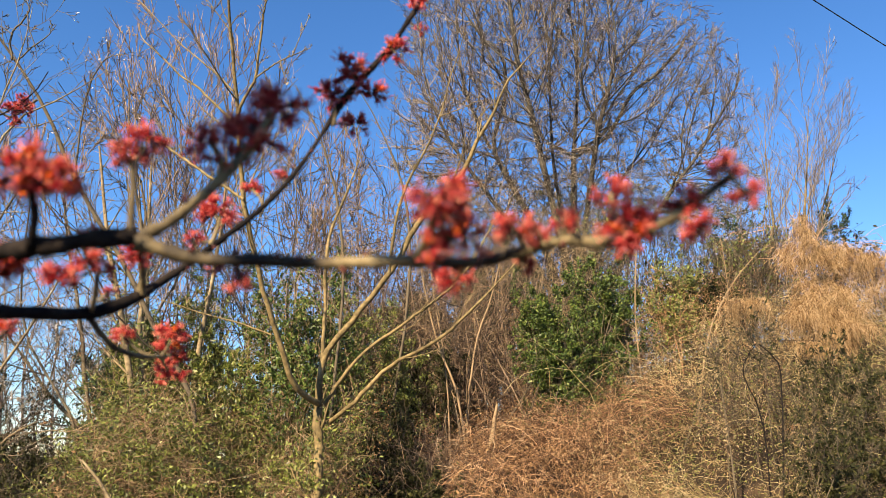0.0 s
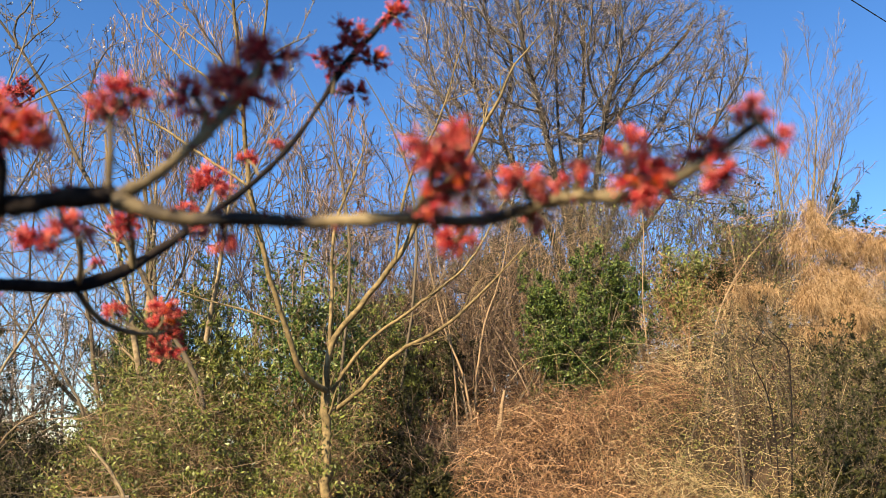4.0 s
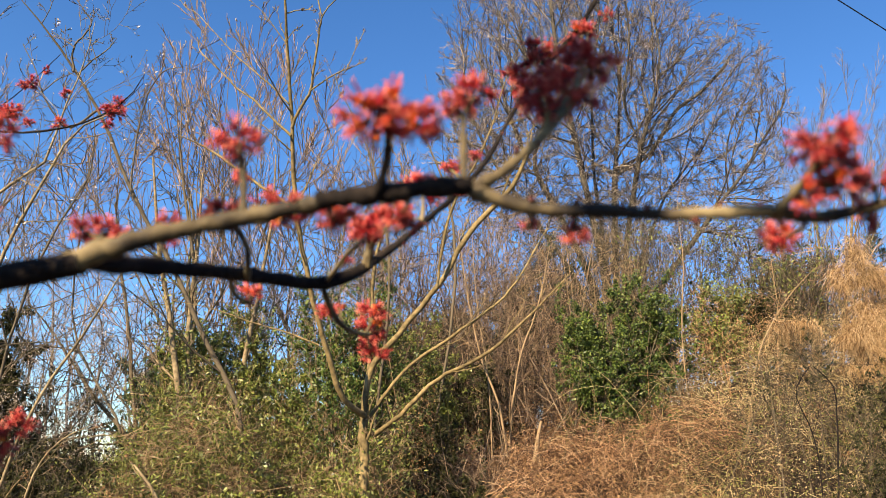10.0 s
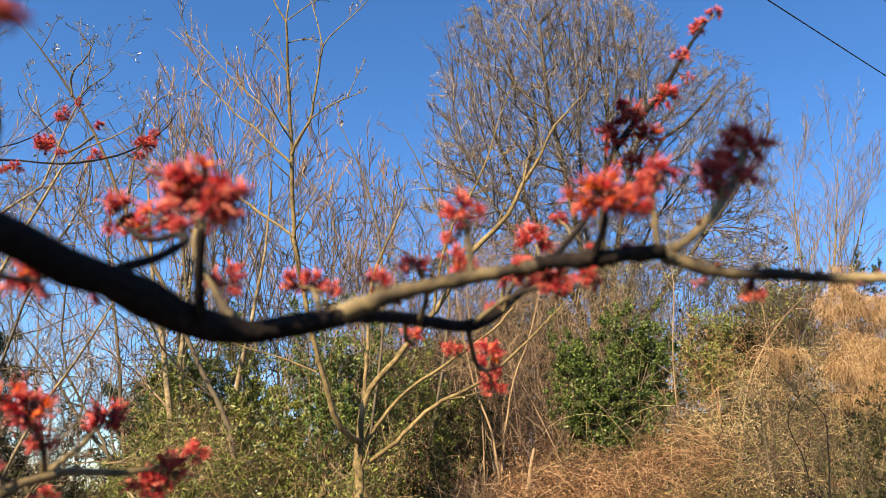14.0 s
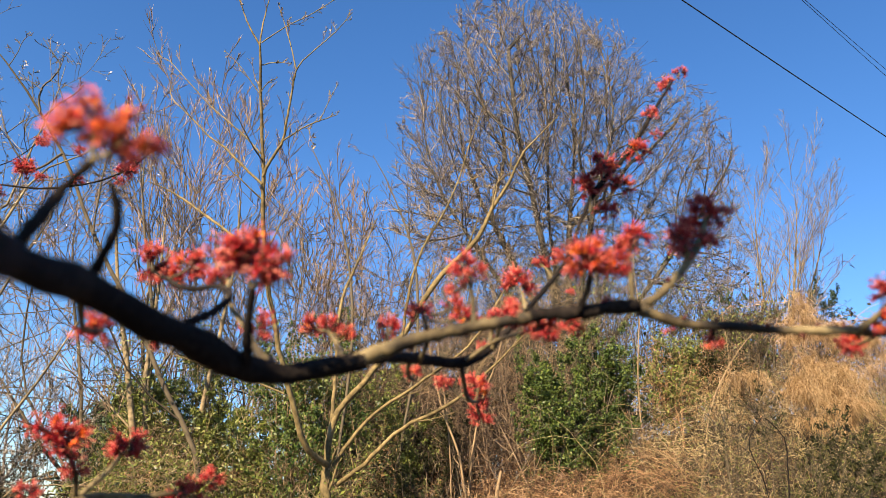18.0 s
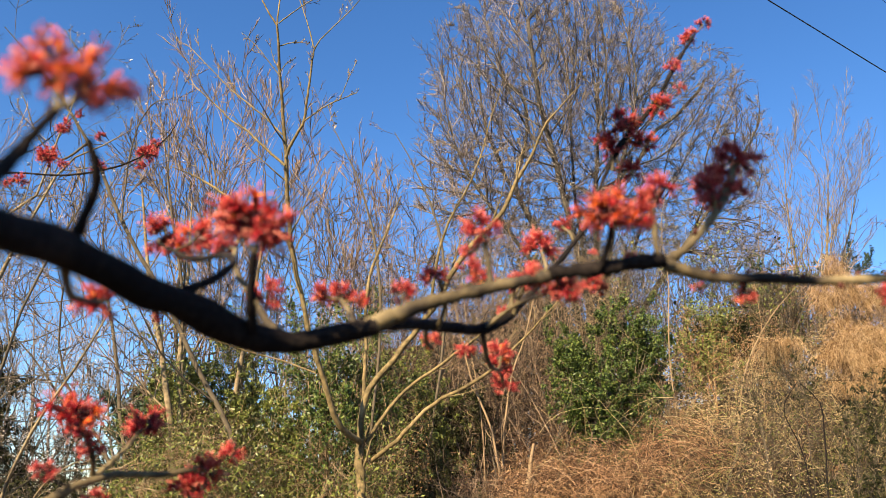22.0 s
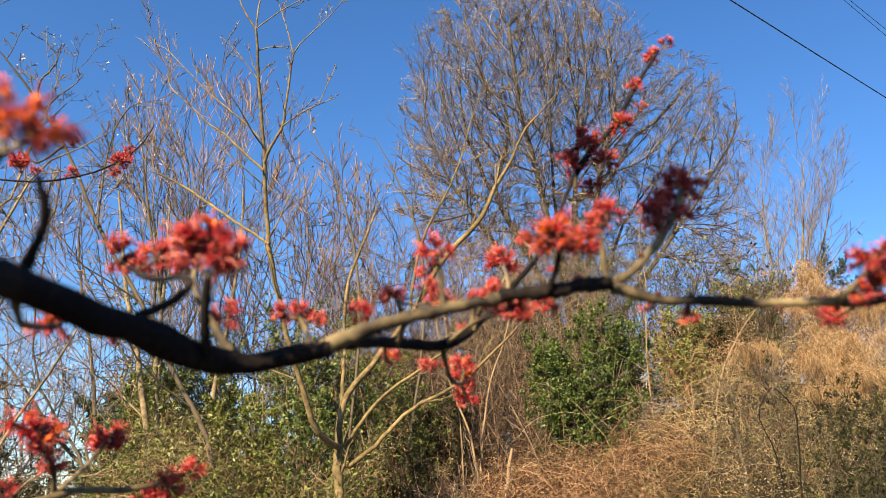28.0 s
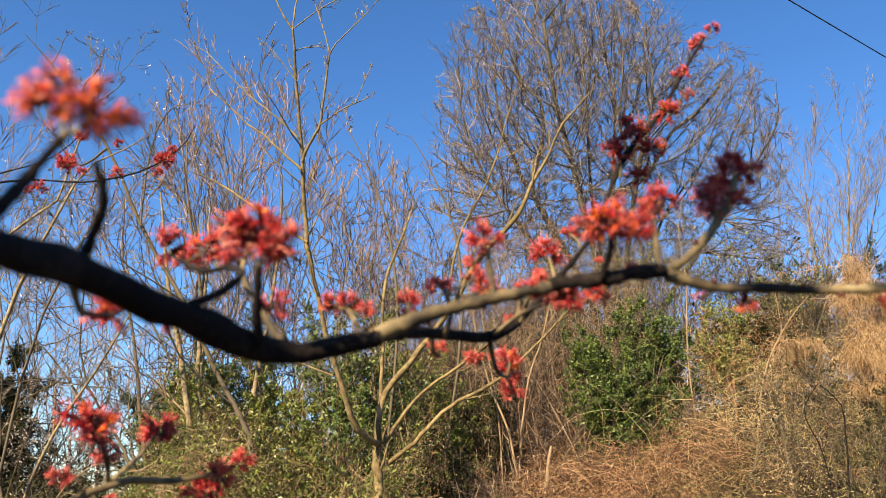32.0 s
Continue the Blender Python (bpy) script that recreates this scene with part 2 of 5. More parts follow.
def grow(parents, radii, count, k, start, length, spread, taper, up=0.25, wiggle=0.12, shrink=None, tip_r=0.3):
    """Side shoots of stems: count on each, from the share start of its length on."""
    n, kp, _ = parents.shape
    idx = np.repeat(np.arange(n), count)
    m = len(idx)
    u = np.tile(np.linspace(start, 1.0, count, endpoint=False), n) + rng.uniform(0, (1 - start) / count, m)
    u = np.clip(u, 0, 0.999) * (kp - 1)
    i = u.astype(int)
    f = (u - i)[:, None]
    at = parents[idx, i] * (1 - f) + parents[idx, i + 1] * f
    rad = radii[idx, i] * (1 - f[:, 0]) + radii[idx, i + 1] * f[:, 0]
    tang = unit(parents[idx, i + 1] - parents[idx, i])
    whole = np.linalg.norm(np.diff(parents, axis=1), axis=2).sum(1)[idx]
    out = unit(np.cross(tang, rng.normal(size=(m, 3))))
    sp = rng.uniform(spread[0], spread[1], m)[:, None]
    d = unit(tang * np.cos(sp) + out * np.sin(sp))
    ln = whole * rng.uniform(length[0], length[1], m) * (1 - (0.55 if shrink is None else shrink) * (u / (kp - 1) - start) / max(1e-6, 1 - start))
    p = np.zeros((m, k, 3))
    p[:, 0] = at
    step = (ln / (k - 1))[:, None]
    for j in range(1, k):
        d = unit(d + [0, 0, up] + rng.normal(size=(m, 3)) * wiggle * 0.6)
        p[:, j] = p[:, j - 1] + d * step
    r0 = rad * taper
    r = r0[:, None] * np.linspace(1, tip_r, k)[None]
    return p, r


# ---------------------------------------------------------------- ground and bank
def smoothstep(a, b, v):
    t = np.clip((v - a) / (b - a), 0, 1)
    return t * t * (3 - 2 * t)


def rise(x):
    return np.interp(x, [-9, -4, -1.5, 0.5, 2.0, 3.4, 4.4, 7.0, 14.0], [0.7, 0.7, 1.1, 1.7, 1.9, 2.3, 3.2, 3.7, 3.8])


def ground_z(x, y):
    x, y = np.asarray(x, float), np.asarray(y, float)
    z = rise(x) * smoothstep(5.5, 12.5, y)
    z = z * (1 - smoothstep(16, 45, y)) + 0.8 * smoothstep(16, 45, y)
    wob = 0.12 * np.sin(x * 1.7 + 0.6 * y) * np.sin(y * 1.3 - 0.4 * x) + 0.05 * np.sin(4.1 * x + 1.3) * np.cos(3.7 * y)
    return z + wob * smoothstep(2, 6, y)


def axis_steps():
    far = np.array([60, 90, 150, 300, 700, 1600.0])
    near = np.linspace(-40, 40, 161)
    return np.r_[-far[::-1], near, far]


gx = axis_steps()
X, Y = np.meshgrid(gx, gx, indexing="ij")
Z = ground_z(X, Y)
n_g = len(gx)
ii, jj = np.meshgrid(np.arange(n_g - 1), np.arange(n_g - 1), indexing="ij")
gf = np.stack([ii * n_g + jj, (ii + 1) * n_g + jj, (ii + 1) * n_g + jj + 1, ii * n_g + jj + 1], -1)
ground = link("ground", quads(np.stack([X, Y, Z], -1), gf), SOIL)
tagged(ground, "brown leaf litter and soil rising to an overgrown bank", "ground", kind="structure")


# ---------------------------------------------------------------- trees in winter
def tree(name, stems, levels, bark, twig_bark, label, sides=5, k0=14, group="", min_r=0.002, buds=0, bud_size=0.02, bud_mat=None):
    """A bare tree: stems are rough lines with radii; levels are settings of grow() for its branches and twigs."""
    stems = [[list(q) for q in st] for st in stems]
    foot = stems[0][0]
    foot[2] = min(foot[2], float(ground_z(foot[0], foot[1])) - 0.05)
    top = new(name)
    off = np.array(foot[:3])
    top.location = off
    lines = [smooth_line(st, k0) for st in stems]
    p = np.array([l[:, :3] for l in lines])
    r = np.array([np.maximum(l[:, 3], min_r) for l in lines])
    p[:, 1:-1] += rng.normal(size=p[:, 1:-1].shape) * r[:, 1:-1, None] * 0.25
    for i in range(len(p)):
        link("trunk" if i == 0 else "limb", quads(*tube_arrays(p[i : i + 1] - off, r[i : i + 1], sides + 1)), bark, top)
    twigs = []
    for i, setting in enumerate(levels):
        p, r = grow(p, r, **setting)
        r = np.maximum(r, min_r * (np.linspace(1.1, 0.35, r.shape[1]) if i == len(levels) - 1 else 1))
        if i == 0:
            for q in range(len(p)):
                link("side_branch", quads(*tube_arrays(p[q : q + 1] - off, r[q : q + 1], 5)), bark, top)
        else:
            twigs.append(tube_arrays(p - off, r, 3))
    if twigs:
        tagged(link("twig_mass", quads(*merge(*twigs)), twig_bark, top), kind="stuff")
    if buds:
        tagged(link("bud_spray", quads(*leaf_arrays(along(p, buds, 0.01) - off, bud_size)), bud_mat, top), kind="stuff")
    tagged(top, label, "tree", group)
    return top, p


WAVES = rng.normal(size=(9, 3))
WAVES /= np.linalg.norm(WAVES, axis=1, keepdims=True)
SHIFTS = rng.uniform(0, 6.28, 9)


def gather(q, n, size, blur=0.5):
    """The n of the places q that lie in clumps about that size, with a loose edge."""
    a = np.sin(q @ WAVES.T * (2 * np.pi / size) * np.linspace(0.6, 1.7, 9) + SHIFTS)
    v = a[:, :5].sum(1) + 0.7 * a[:, 5:].sum(1) + rng.normal(size=len(q)) * blur
    return np.argsort(-v)[:n]


def clumped(p, n, jitter, size, share=0.5):
    q = along(p, int(n / share), jitter)
    return q[gather(q, n, size, 0.25)]


def along(p, n, jitter):
    """n places scattered along stems, a little off them."""
    i, k = rng.integers(0, len(p), n), rng.integers(0, p.shape[1] - 1, n)
    u = rng.random(n)[:, None]
    return p[i, k] * (1 - u) + p[i, k + 1] * u + rng.normal(size=(n, 3)) * jitter


def stuff(name, mesh, material, label, category):
    return tagged(link(name, mesh, material), label, category, kind="stuff")


def lv(count, k, start, length, spread, taper, **more):
    return dict(count=count, k=k, start=start, length=length, spread=spread, taper=taper, **more)


def at(p, r):
    return (*p, r)


# the young tree whose limbs fork low, in front of the hedge
sap_low = (-0.789, 7.600, 0.441)
sap_fork = (-0.896, 7.800, 2.126)
SAP = [
    [at(sap_low, 0.062), at((-0.849, 7.700, 1.408), 0.058), at(sap_fork, 0.055)],
    [at((-0.887, 7.700, 2.119), 0.04), at((-1.042, 7.457, 2.226), 0.03586), at((-1.226, 7.214, 2.723), 0.03171), at((-1.364, 6.971, 3.213), 0.02757), at((-1.512, 6.729, 3.905), 0.02343), at((-1.555, 6.486, 4.603), 0.01929), at((-1.607, 6.243, 5.297), 0.01514), at((-1.624, 6.000, 5.762), 0.011)],
    [at((-1.623, 6.000, 5.756), 0.009), at((-1.743, 5.967, 5.945), 0.007333), at((-1.840, 5.933, 6.189), 0.005667), at((-1.953, 5.900, 6.561), 0.004)],
    [at((-1.624, 6.000, 5.768), 0.009), at((-1.619, 6.000, 6.008), 0.007333), at((-1.594, 6.000, 6.268), 0.005667), at((-1.557, 6.000, 6.737), 0.004)],
    [at((-1.610, 6.000, 5.781), 0.006), at((-1.424, 5.967, 5.925), 0.005), at((-1.144, 5.933, 6.093), 0.004), at((-0.954, 5.900, 6.225), 0.003)],
    [at((-1.550, 6.450, 4.622), 0.016), at((-1.475, 6.380, 4.779), 0.0146), at((-1.378, 6.310, 4.925), 0.0132), at((-1.348, 6.240, 5.055), 0.0118), at((-1.318, 6.170, 5.280), 0.0104), at((-1.286, 6.100, 5.544), 0.009)],
    [at((-1.286, 6.100, 5.544), 0.008), at((-1.242, 6.075, 5.622), 0.00675), at((-1.123, 6.050, 5.755), 0.0055), at((-0.906, 6.025, 6.001), 0.00425), at((-0.788, 6.000, 6.170), 0.003)],
    [at((-1.284, 6.100, 5.581), 0.007), at((-1.356, 6.100, 5.827), 0.005667), at((-1.447, 6.100, 6.091), 0.004333), at((-1.530, 6.100, 6.316), 0.003)],
    [at((-1.376, 6.300, 4.920), 0.008), at((-1.159, 6.267, 5.073), 0.006333), at((-1.007, 6.233, 5.128), 0.004667), at((-0.874, 6.200, 5.169), 0.003)],
    [at((-1.032, 6.200, 5.096), 0.005), at((-0.986, 6.200, 5.242), 0.004167), at((-0.939, 6.200, 5.378), 0.003333), at((-0.895, 6.200, 5.504), 0.0025)],
    [at((-1.614, 6.100, 5.601), 0.006), at((-1.496, 6.100, 5.638), 0.004833), at((-1.417, 6.100, 5.642), 0.003667), at((-1.331, 6.100, 5.628), 0.0025)],
    [at((-1.596, 6.150, 5.351), 0.005), at((-1.532, 6.125, 5.436), 0.00375), at((-1.452, 6.100, 5.473), 0.0025)],
    [at((-1.590, 6.150, 5.303), 0.006), at((-1.682, 6.167, 5.430), 0.004833), at((-1.831, 6.183, 5.632), 0.003667), at((-1.990, 6.200, 5.799), 0.0025)],
    [at((-1.136, 6.200, 5.031), 0.004), at((-1.086, 6.200, 4.880), 0.00325), at((-1.054, 6.200, 4.812), 0.0025)],
    [at((-1.502, 6.700, 3.894), 0.014), at((-1.936, 6.800, 4.199), 0.013), at((-2.677, 7.000, 4.707), 0.008), at((-2.861, 7.000, 4.780), 0.004)],
    [at((-1.539, 6.400, 4.512), 0.013), at((-1.750, 6.443, 4.715), 0.01171), at((-1.944, 6.486, 4.912), 0.01043), at((-2.105, 6.529, 5.031), 0.009143), at((-2.308, 6.571, 5.237), 0.007857), at((-2.484, 6.614, 5.411), 0.006571), at((-2.606, 6.657, 5.547), 0.005286), at((-2.661, 6.700, 5.715), 0.004)],
    [at((-1.585, 6.400, 4.831), 0.009), at((-1.819, 6.443, 5.072), 0.008143), at((-1.983, 6.486, 5.223), 0.007286), at((-2.182, 6.529, 5.407), 0.006429), at((-2.359, 6.571, 5.598), 0.005571), at((-2.554, 6.614, 5.812), 0.004714), at((-2.692, 6.657, 5.966), 0.003857), at((-2.829, 6.700, 6.056), 0.003)],
    [at((-0.899, 7.800, 2.126), 0.042), at((-0.853, 7.733, 2.545), 0.03892), at((-0.532, 7.667, 3.001), 0.03583), at((-0.206, 7.600, 3.415), 0.03275), at((0.156, 7.533, 4.050), 0.02967), at((0.466, 7.467, 4.374), 0.02658), at((0.608, 7.400, 4.573), 0.0235), at((0.690, 7.333, 4.795), 0.02042), at((0.832, 7.267, 4.995), 0.01733), at((0.915, 7.200, 5.192), 0.01425), at((1.015, 7.133, 5.377), 0.01117), at((1.188, 7.067, 5.552), 0.008083), at((1.349, 7.000, 5.727), 0.005)],
    [at((-0.203, 7.500, 3.391), 0.017), at((-0.153, 7.425, 3.820), 0.01538), at((-0.054, 7.350, 4.216), 0.01375), at((0.076, 7.275, 4.487), 0.01213), at((0.196, 7.200, 4.684), 0.0105), at((0.292, 7.125, 4.924), 0.008875), at((0.381, 7.050, 5.237), 0.00725), at((0.489, 6.975, 5.589), 0.005625), at((0.546, 6.900, 5.744), 0.004)],
    [at((0.291, 7.100, 4.926), 0.006), at((0.536, 7.100, 5.027), 0.0045), at((0.701, 7.100, 5.113), 0.003)],
    [at((0.687, 7.300, 4.781), 0.008), at((0.709, 7.300, 5.011), 0.006333), at((0.854, 7.300, 5.164), 0.004667), at((1.006, 7.300, 5.238), 0.003)],
    [at(sap_fork, 0.03), at((-0.901, 7.900, 2.616), 0.026), at((-0.907, 8.000, 3.169), 0.022), at((-0.891, 8.000, 3.923), 0.018), at((-0.736, 8.000, 4.389), 0.013), at((-0.576, 8.000, 4.871), 0.006)],
    [at((-0.780, 7.800, 1.940), 0.03), at((-0.551, 7.600, 2.099), 0.028), at((-0.179, 7.400, 2.445), 0.024), at((0.294, 7.200, 2.679), 0.02), at((0.705, 7.100, 3.054), 0.014), at((1.064, 7.000, 3.429), 0.007)],
    [at((-0.849, 7.800, 2.100), 0.025), at((-0.548, 7.900, 2.574), 0.022), at((0.014, 7.900, 3.009), 0.019), at((0.476, 7.900, 3.390), 0.015), at((0.948, 7.900, 4.164), 0.008)],
    [at((-1.314, 7.350, 2.743), 0.012), at((-1.624, 7.312, 2.850), 0.01), at((-2.013, 7.275, 2.949), 0.008), at((-2.347, 7.237, 3.050), 0.006), at((-2.745, 7.200, 3.115), 0.004)],
]
sap_levels = [
    lv(5, 6, 0.35, (0.12, 0.3), (0.4, 0.9), 0.42, up=0.18, wiggle=0.22),
    lv(4, 5, 0.25, (0.25, 0.5), (0.4, 0.9), 0.55, up=0.1, wiggle=0.25),
    lv(3, 4, 0.3, (0.25, 0.5), (0.4, 0.9), 0.6, up=0.1, wiggle=0.25),
]
tree("young_tree", [[(*q[:3], q[3] * (0.83 if q[2] < 3.6 else 0.98)) for q in line] for line in SAP], sap_levels, SAP_BARK, TWIG_TAN, "young bare tree with pale smooth limbs forking low over the hedge", 7, 26, min_r=0.0024, buds=420, bud_size=0.014, bud_mat=PALE_LEAF)

# the big tree behind the bank: its wood grows towards places strewn through the crown
def crown_places(lobes, per_m3, hollow=3.6):
    out = []
    for c, h in lobes:
        n = int(per_m3 * 4.19 * h[0] * h[1] * h[2])
        q = unit(rng.normal(size=(n, 3))) * (rng.random(n) ** (1 / hollow))[:, None]
        out.append(np.array(c) + q * np.array(h))
    return np.concatenate(out)


def reach(seeds, places, step=0.28, near=0.5, far=4.0, rounds=150, up=0.13, keep=0.95):
    """Branching wood by space colonisation: from seed lines towards all the places. Returns nodes and their parents."""
    nodes, parent, way = [], [], []
    for line in seeds:
        before = -1 if not nodes else 0
        for i, q in enumerate(line):
            nodes.append(np.array(q, float)), parent.append(before), way.append(unit(np.array(line[min(i + 1, len(line) - 1)]) - np.array(line[max(i - 1, 0)])))
            before = len(nodes) - 1
    nodes, parent, way = np.array(nodes), list(parent), np.array(way)
    gap = np.linalg.norm(places[:, None] - nodes[None], axis=2)
    closest, dist = gap.argmin(1), gap.min(1)
    alive = np.ones(len(places), bool)
    for _ in range(rounds):
        use = alive & (dist < far)
        if not use.any():
            break
        pull = np.zeros((len(nodes), 3))
        np.add.at(pull, closest[use], unit(places[use] - nodes[closest[use]]))
        pick = np.flatnonzero(np.abs(pull).sum(1) > 1e-6)
        d = unit(unit(pull[pick]) + way[pick] * keep + [0, 0, up] + rng.normal(size=(len(pick), 3)) * 0.1)
        fresh = nodes[pick] + d * step
        parent += list(pick)
        start = len(nodes)
        nodes, way = np.concatenate([nodes, fresh]), np.concatenate([way, d])
        for i in range(0, len(places), 800):
            gap = np.linalg.norm(places[i : i + 800, None] - fresh[None], axis=2)
            m = gap.min(1)
            better = m < dist[i : i + 800]
            closest[i : i + 800] = np.where(better, gap.argmin(1) + start, closest[i : i + 800])
            dist[i : i + 800] = np.where(better, m, dist[i : i + 800])
        alive &= dist > near
    return nodes, np.array(parent)


def stems_of(nodes, parent, tip_r, power):
    """The wood as lines, each from its fork to its tip along the thickest way, with radii after the pipe model."""
    n = len(nodes)
    load = np.zeros(n)
    kids = [[] for _ in range(n)]
    for i in range(n - 1, -1, -1):
        load[i] = load[i] if kids[i] else 1.0
        if parent[i] >= 0:
            load[parent[i]] += load[i]
            kids[parent[i]].append(i)
    radius = tip_r * load ** (1 / power)
    lines, heads = [], [(-1, 0)]
    while heads:
        before, i = heads.pop()
        chain = [i]
        while kids[chain[-1]]:
            ks = sorted(kids[chain[-1]], key=lambda q: -load[q])
            heads += [(chain[-1], q) for q in ks[1:]]
            chain.append(ks[0])
        p, r = nodes[chain], radius[chain]
        if before >= 0:
            p, r = np.concatenate([nodes[before : before + 1], p]), np.concatenate([r[:1], r])
        for _ in range(4):
            p[1:-1] = p[1:-1] * 0.5 + (p[:-2] + p[2:]) * 0.25
        lines.append((p, r))
    return lines


def even(p, r, k):
    d = np.r_[0, np.cumsum(np.linalg.norm(np.diff(p, axis=0), axis=1))]
    u = np.linspace(0, d[-1], k)
    return np.stack([np.interp(u, d, p[:, i]) for i in range(3)], -1), np.interp(u, d, r)


def crowned_tree(name, seeds, lobes, per_m3, label, bark, twig_bark, tip_r, power, levels, min_r, buds, bud_size, bud_mat, limbs=60, group="", **more):
    """A large bare tree with its limbs as parts, the twigs and buds joined."""
    places = crown_places(lobes, per_m3)
    lines = stems_of(*reach(seeds, places, **more), tip_r, power)
    lines = [q for q in lines if len(q[0]) > 2]
    lines.sort(key=lambda q: -q[1][0] * len(q[0]))
    top = new(name)
    off = np.array(seeds[0][0])
    off[2] = float(ground_z(off[0], off[1])) - 0.05
    top.location = off
    lines[0] = (np.concatenate([off[None], lines[0][0]]), np.concatenate([lines[0][1][:1] * 1.2, lines[0][1]]))
    for i, (p, r) in enumerate(lines[:limbs]):
        p, r = even(p, r, 26)
        link("trunk" if i == 0 else "limb", quads(*tube_arrays((p - off)[None], np.maximum(r, min_r)[None], 6)), bark, top)
    thin = [even(p, r, 7) for p, r in lines[limbs:]]
    p, r = np.array([q[0] for q in thin]), np.maximum(np.array([q[1] for q in thin]), min_r)
    twigs = [tube_arrays(p - off, r, 4)]
    pieces = [(q[i : i + 7], w[i : i + 7]) for q, w in (even(p, r, 31) for p, r in lines[:limbs]) for i in range(6, 25, 6)]
    p, r = np.concatenate([p, np.array([q[0] for q in pieces])]), np.concatenate([r, np.minimum(np.array([q[1] for q in pieces]), 0.014)])
    for setting in levels:
        p, r = grow(p, r, **setting)
        r = np.maximum(r, min_r)
        twigs.append(tube_arrays(p - off, r, 3))
    tagged(link("twig_mass", quads(*merge(*twigs)), twig_bark, top), kind="stuff")
    tagged(link("bud_spray", quads(*leaf_arrays(along(p, buds, 0.01) - off, bud_size)), bud_mat, top), kind="stuff")
    return tagged(top, label, "tree", group)


BIG_SEEDS = [[(4.6, 23.0, 3.5), (4.6, 23.0, 5.0), (4.5, 23.0, 6.5), (4.3, 23.1, 8.0), (4.1, 23.1, 9.5), (3.9, 23.1, 11.0)]]
for foot_z, x, y, z in ((6.8, 1.2, 22.0, 10.2), (7.2, 2.4, 24.3, 11.2), (7.0, 3.2, 21.6, 11.4), (6.6, 6.2, 23.6, 10.4), (7.4, 5.2, 22.0, 11.4), (6.3, 7.6, 22.6, 9.8), (7.6, 4.9, 24.6, 11.6)):
    BIG_SEEDS.append([tuple(np.array((4.5, 23.0, foot_z)) * (1 - u) + np.array((x, y, z)) * u + np.array((0, 0, -0.5)) * math.sin(math.pi * u)) for u in (0.12, 0.3, 0.48, 0.66, 0.84, 1.0)])
BIG_LOBES = [((2.9, 23.0, 13.9), (4.1, 3.6, 5.8)), ((5.6, 23.6, 16.6), (1.9, 2.2, 2.6)), ((7.8, 23.4, 12.9), (2.7, 2.6, 3.9)), ((0.7, 22.8, 11.3), (2.1, 2.2, 1.9)), ((8.2, 23.0, 9.4), (2.3, 2.2, 1.5)), ((4.4, 22.5, 9.2), (2.6, 2.4, 1.6))]
crowned_tree("oak_tree", BIG_SEEDS, BIG_LOBES, 13.0, "large bare tree with a rounded crown of fine twigs", OAK_BARK, TWIG_OAK, 0.0086, 2.5,
             [lv(9, 4, 0.08, (0.35, 0.75), (0.3, 0.8), 0.8, up=0.07, wiggle=0.16), lv(3, 2, 0.1, (0.25, 0.55), (0.4, 0.9), 0.9, up=0.05, wiggle=0.1)], 0.0062, 60000, 0.021, BUD_PALE, near=0.31, step=0.24)


def slender(base_px_world, top_world, r, levels, label, mat_a, mat_b, group, lean=0.15, shrink=0.92, fine=0.0004):
    b, t = np.array(base_px_world), np.array(top_world)
    t = b + (t - b) * shrink
    mid = b * 0.5 + t * 0.5 + rng.normal(size=3) * [lean, lean, 0]
    low, high = b * 0.75 + t * 0.25 + rng.normal(size=3) * lean * 0.6, b * 0.25 + t * 0.75 + rng.normal(size=3) * lean * 0.8
    return tree("slender_tree", [[at(b, r), at(low, r * 0.8), at(mid, r * 0.6), at(high, r * 0.35), at(t, r * 0.1)]], levels, mat_a, mat_b, label, 5, 12, group, min_r=fine * float(b[1]))


th_levels = [
    lv(9, 8, 0.25, (0.22, 0.42), (0.35, 0.85), 0.6, up=0.09, wiggle=0.2, shrink=0.45),
    lv(7, 6, 0.15, (0.3, 0.55), (0.3, 0.7), 0.5, up=0.1, wiggle=0.13, shrink=0.4),
    lv(7, 4, 0.15, (0.35, 0.7), (0.2, 0.6), 0.65, up=0.1, wiggle=0.1),
]
THICKET = [
    ((-3.569, 10.500, 0.557), (-4.488, 10.500, 8.061), 0.045),
    ((-3.575, 11.000, 0.517), (-4.933, 11.000, 7.726), 0.024), ((-3.142, 11.500, 1.247), (-5.408, 11.500, 7.459), 0.045),
    ((-3.582, 13.000, 0.358), (-4.718, 13.000, 9.891), 0.024), ((-3.054, 12.500, 0.422), (-3.923, 12.500, 9.411), 0.024),
    ((-3.043, 14.000, 0.304), (-3.563, 14.000, 9.776), 0.024), ((-1.857, 12.000, 0.518), (-2.268, 12.000, 7.850), 0.026),
    ((-1.571, 13.000, 0.452), (-1.889, 13.000, 7.922), 0.026), ((-0.801, 13.500, 0.448), (-1.288, 13.500, 7.952), 0.026),
    ((-6.780, 15.000, 0.050), (-8.734, 15.000, 8.769), 0.024), ((-4.504, 15.000, 0.157), (-5.904, 15.000, 10.711), 0.024),
    ((-6.404, 11.000, 0.385), (-8.076, 11.000, 8.563), 0.024), ((-2.750, 15.000, 0.239), (-4.688, 15.000, 10.184), 0.024),
]
for b, t, r in THICKET:
    slender(b, t, r, th_levels, "slender bare tree with upright reddish twigs in the thicket", TWIG_GREY, TWIG_RED, "thicket trees", 0.28, 0.9, 0.00046)

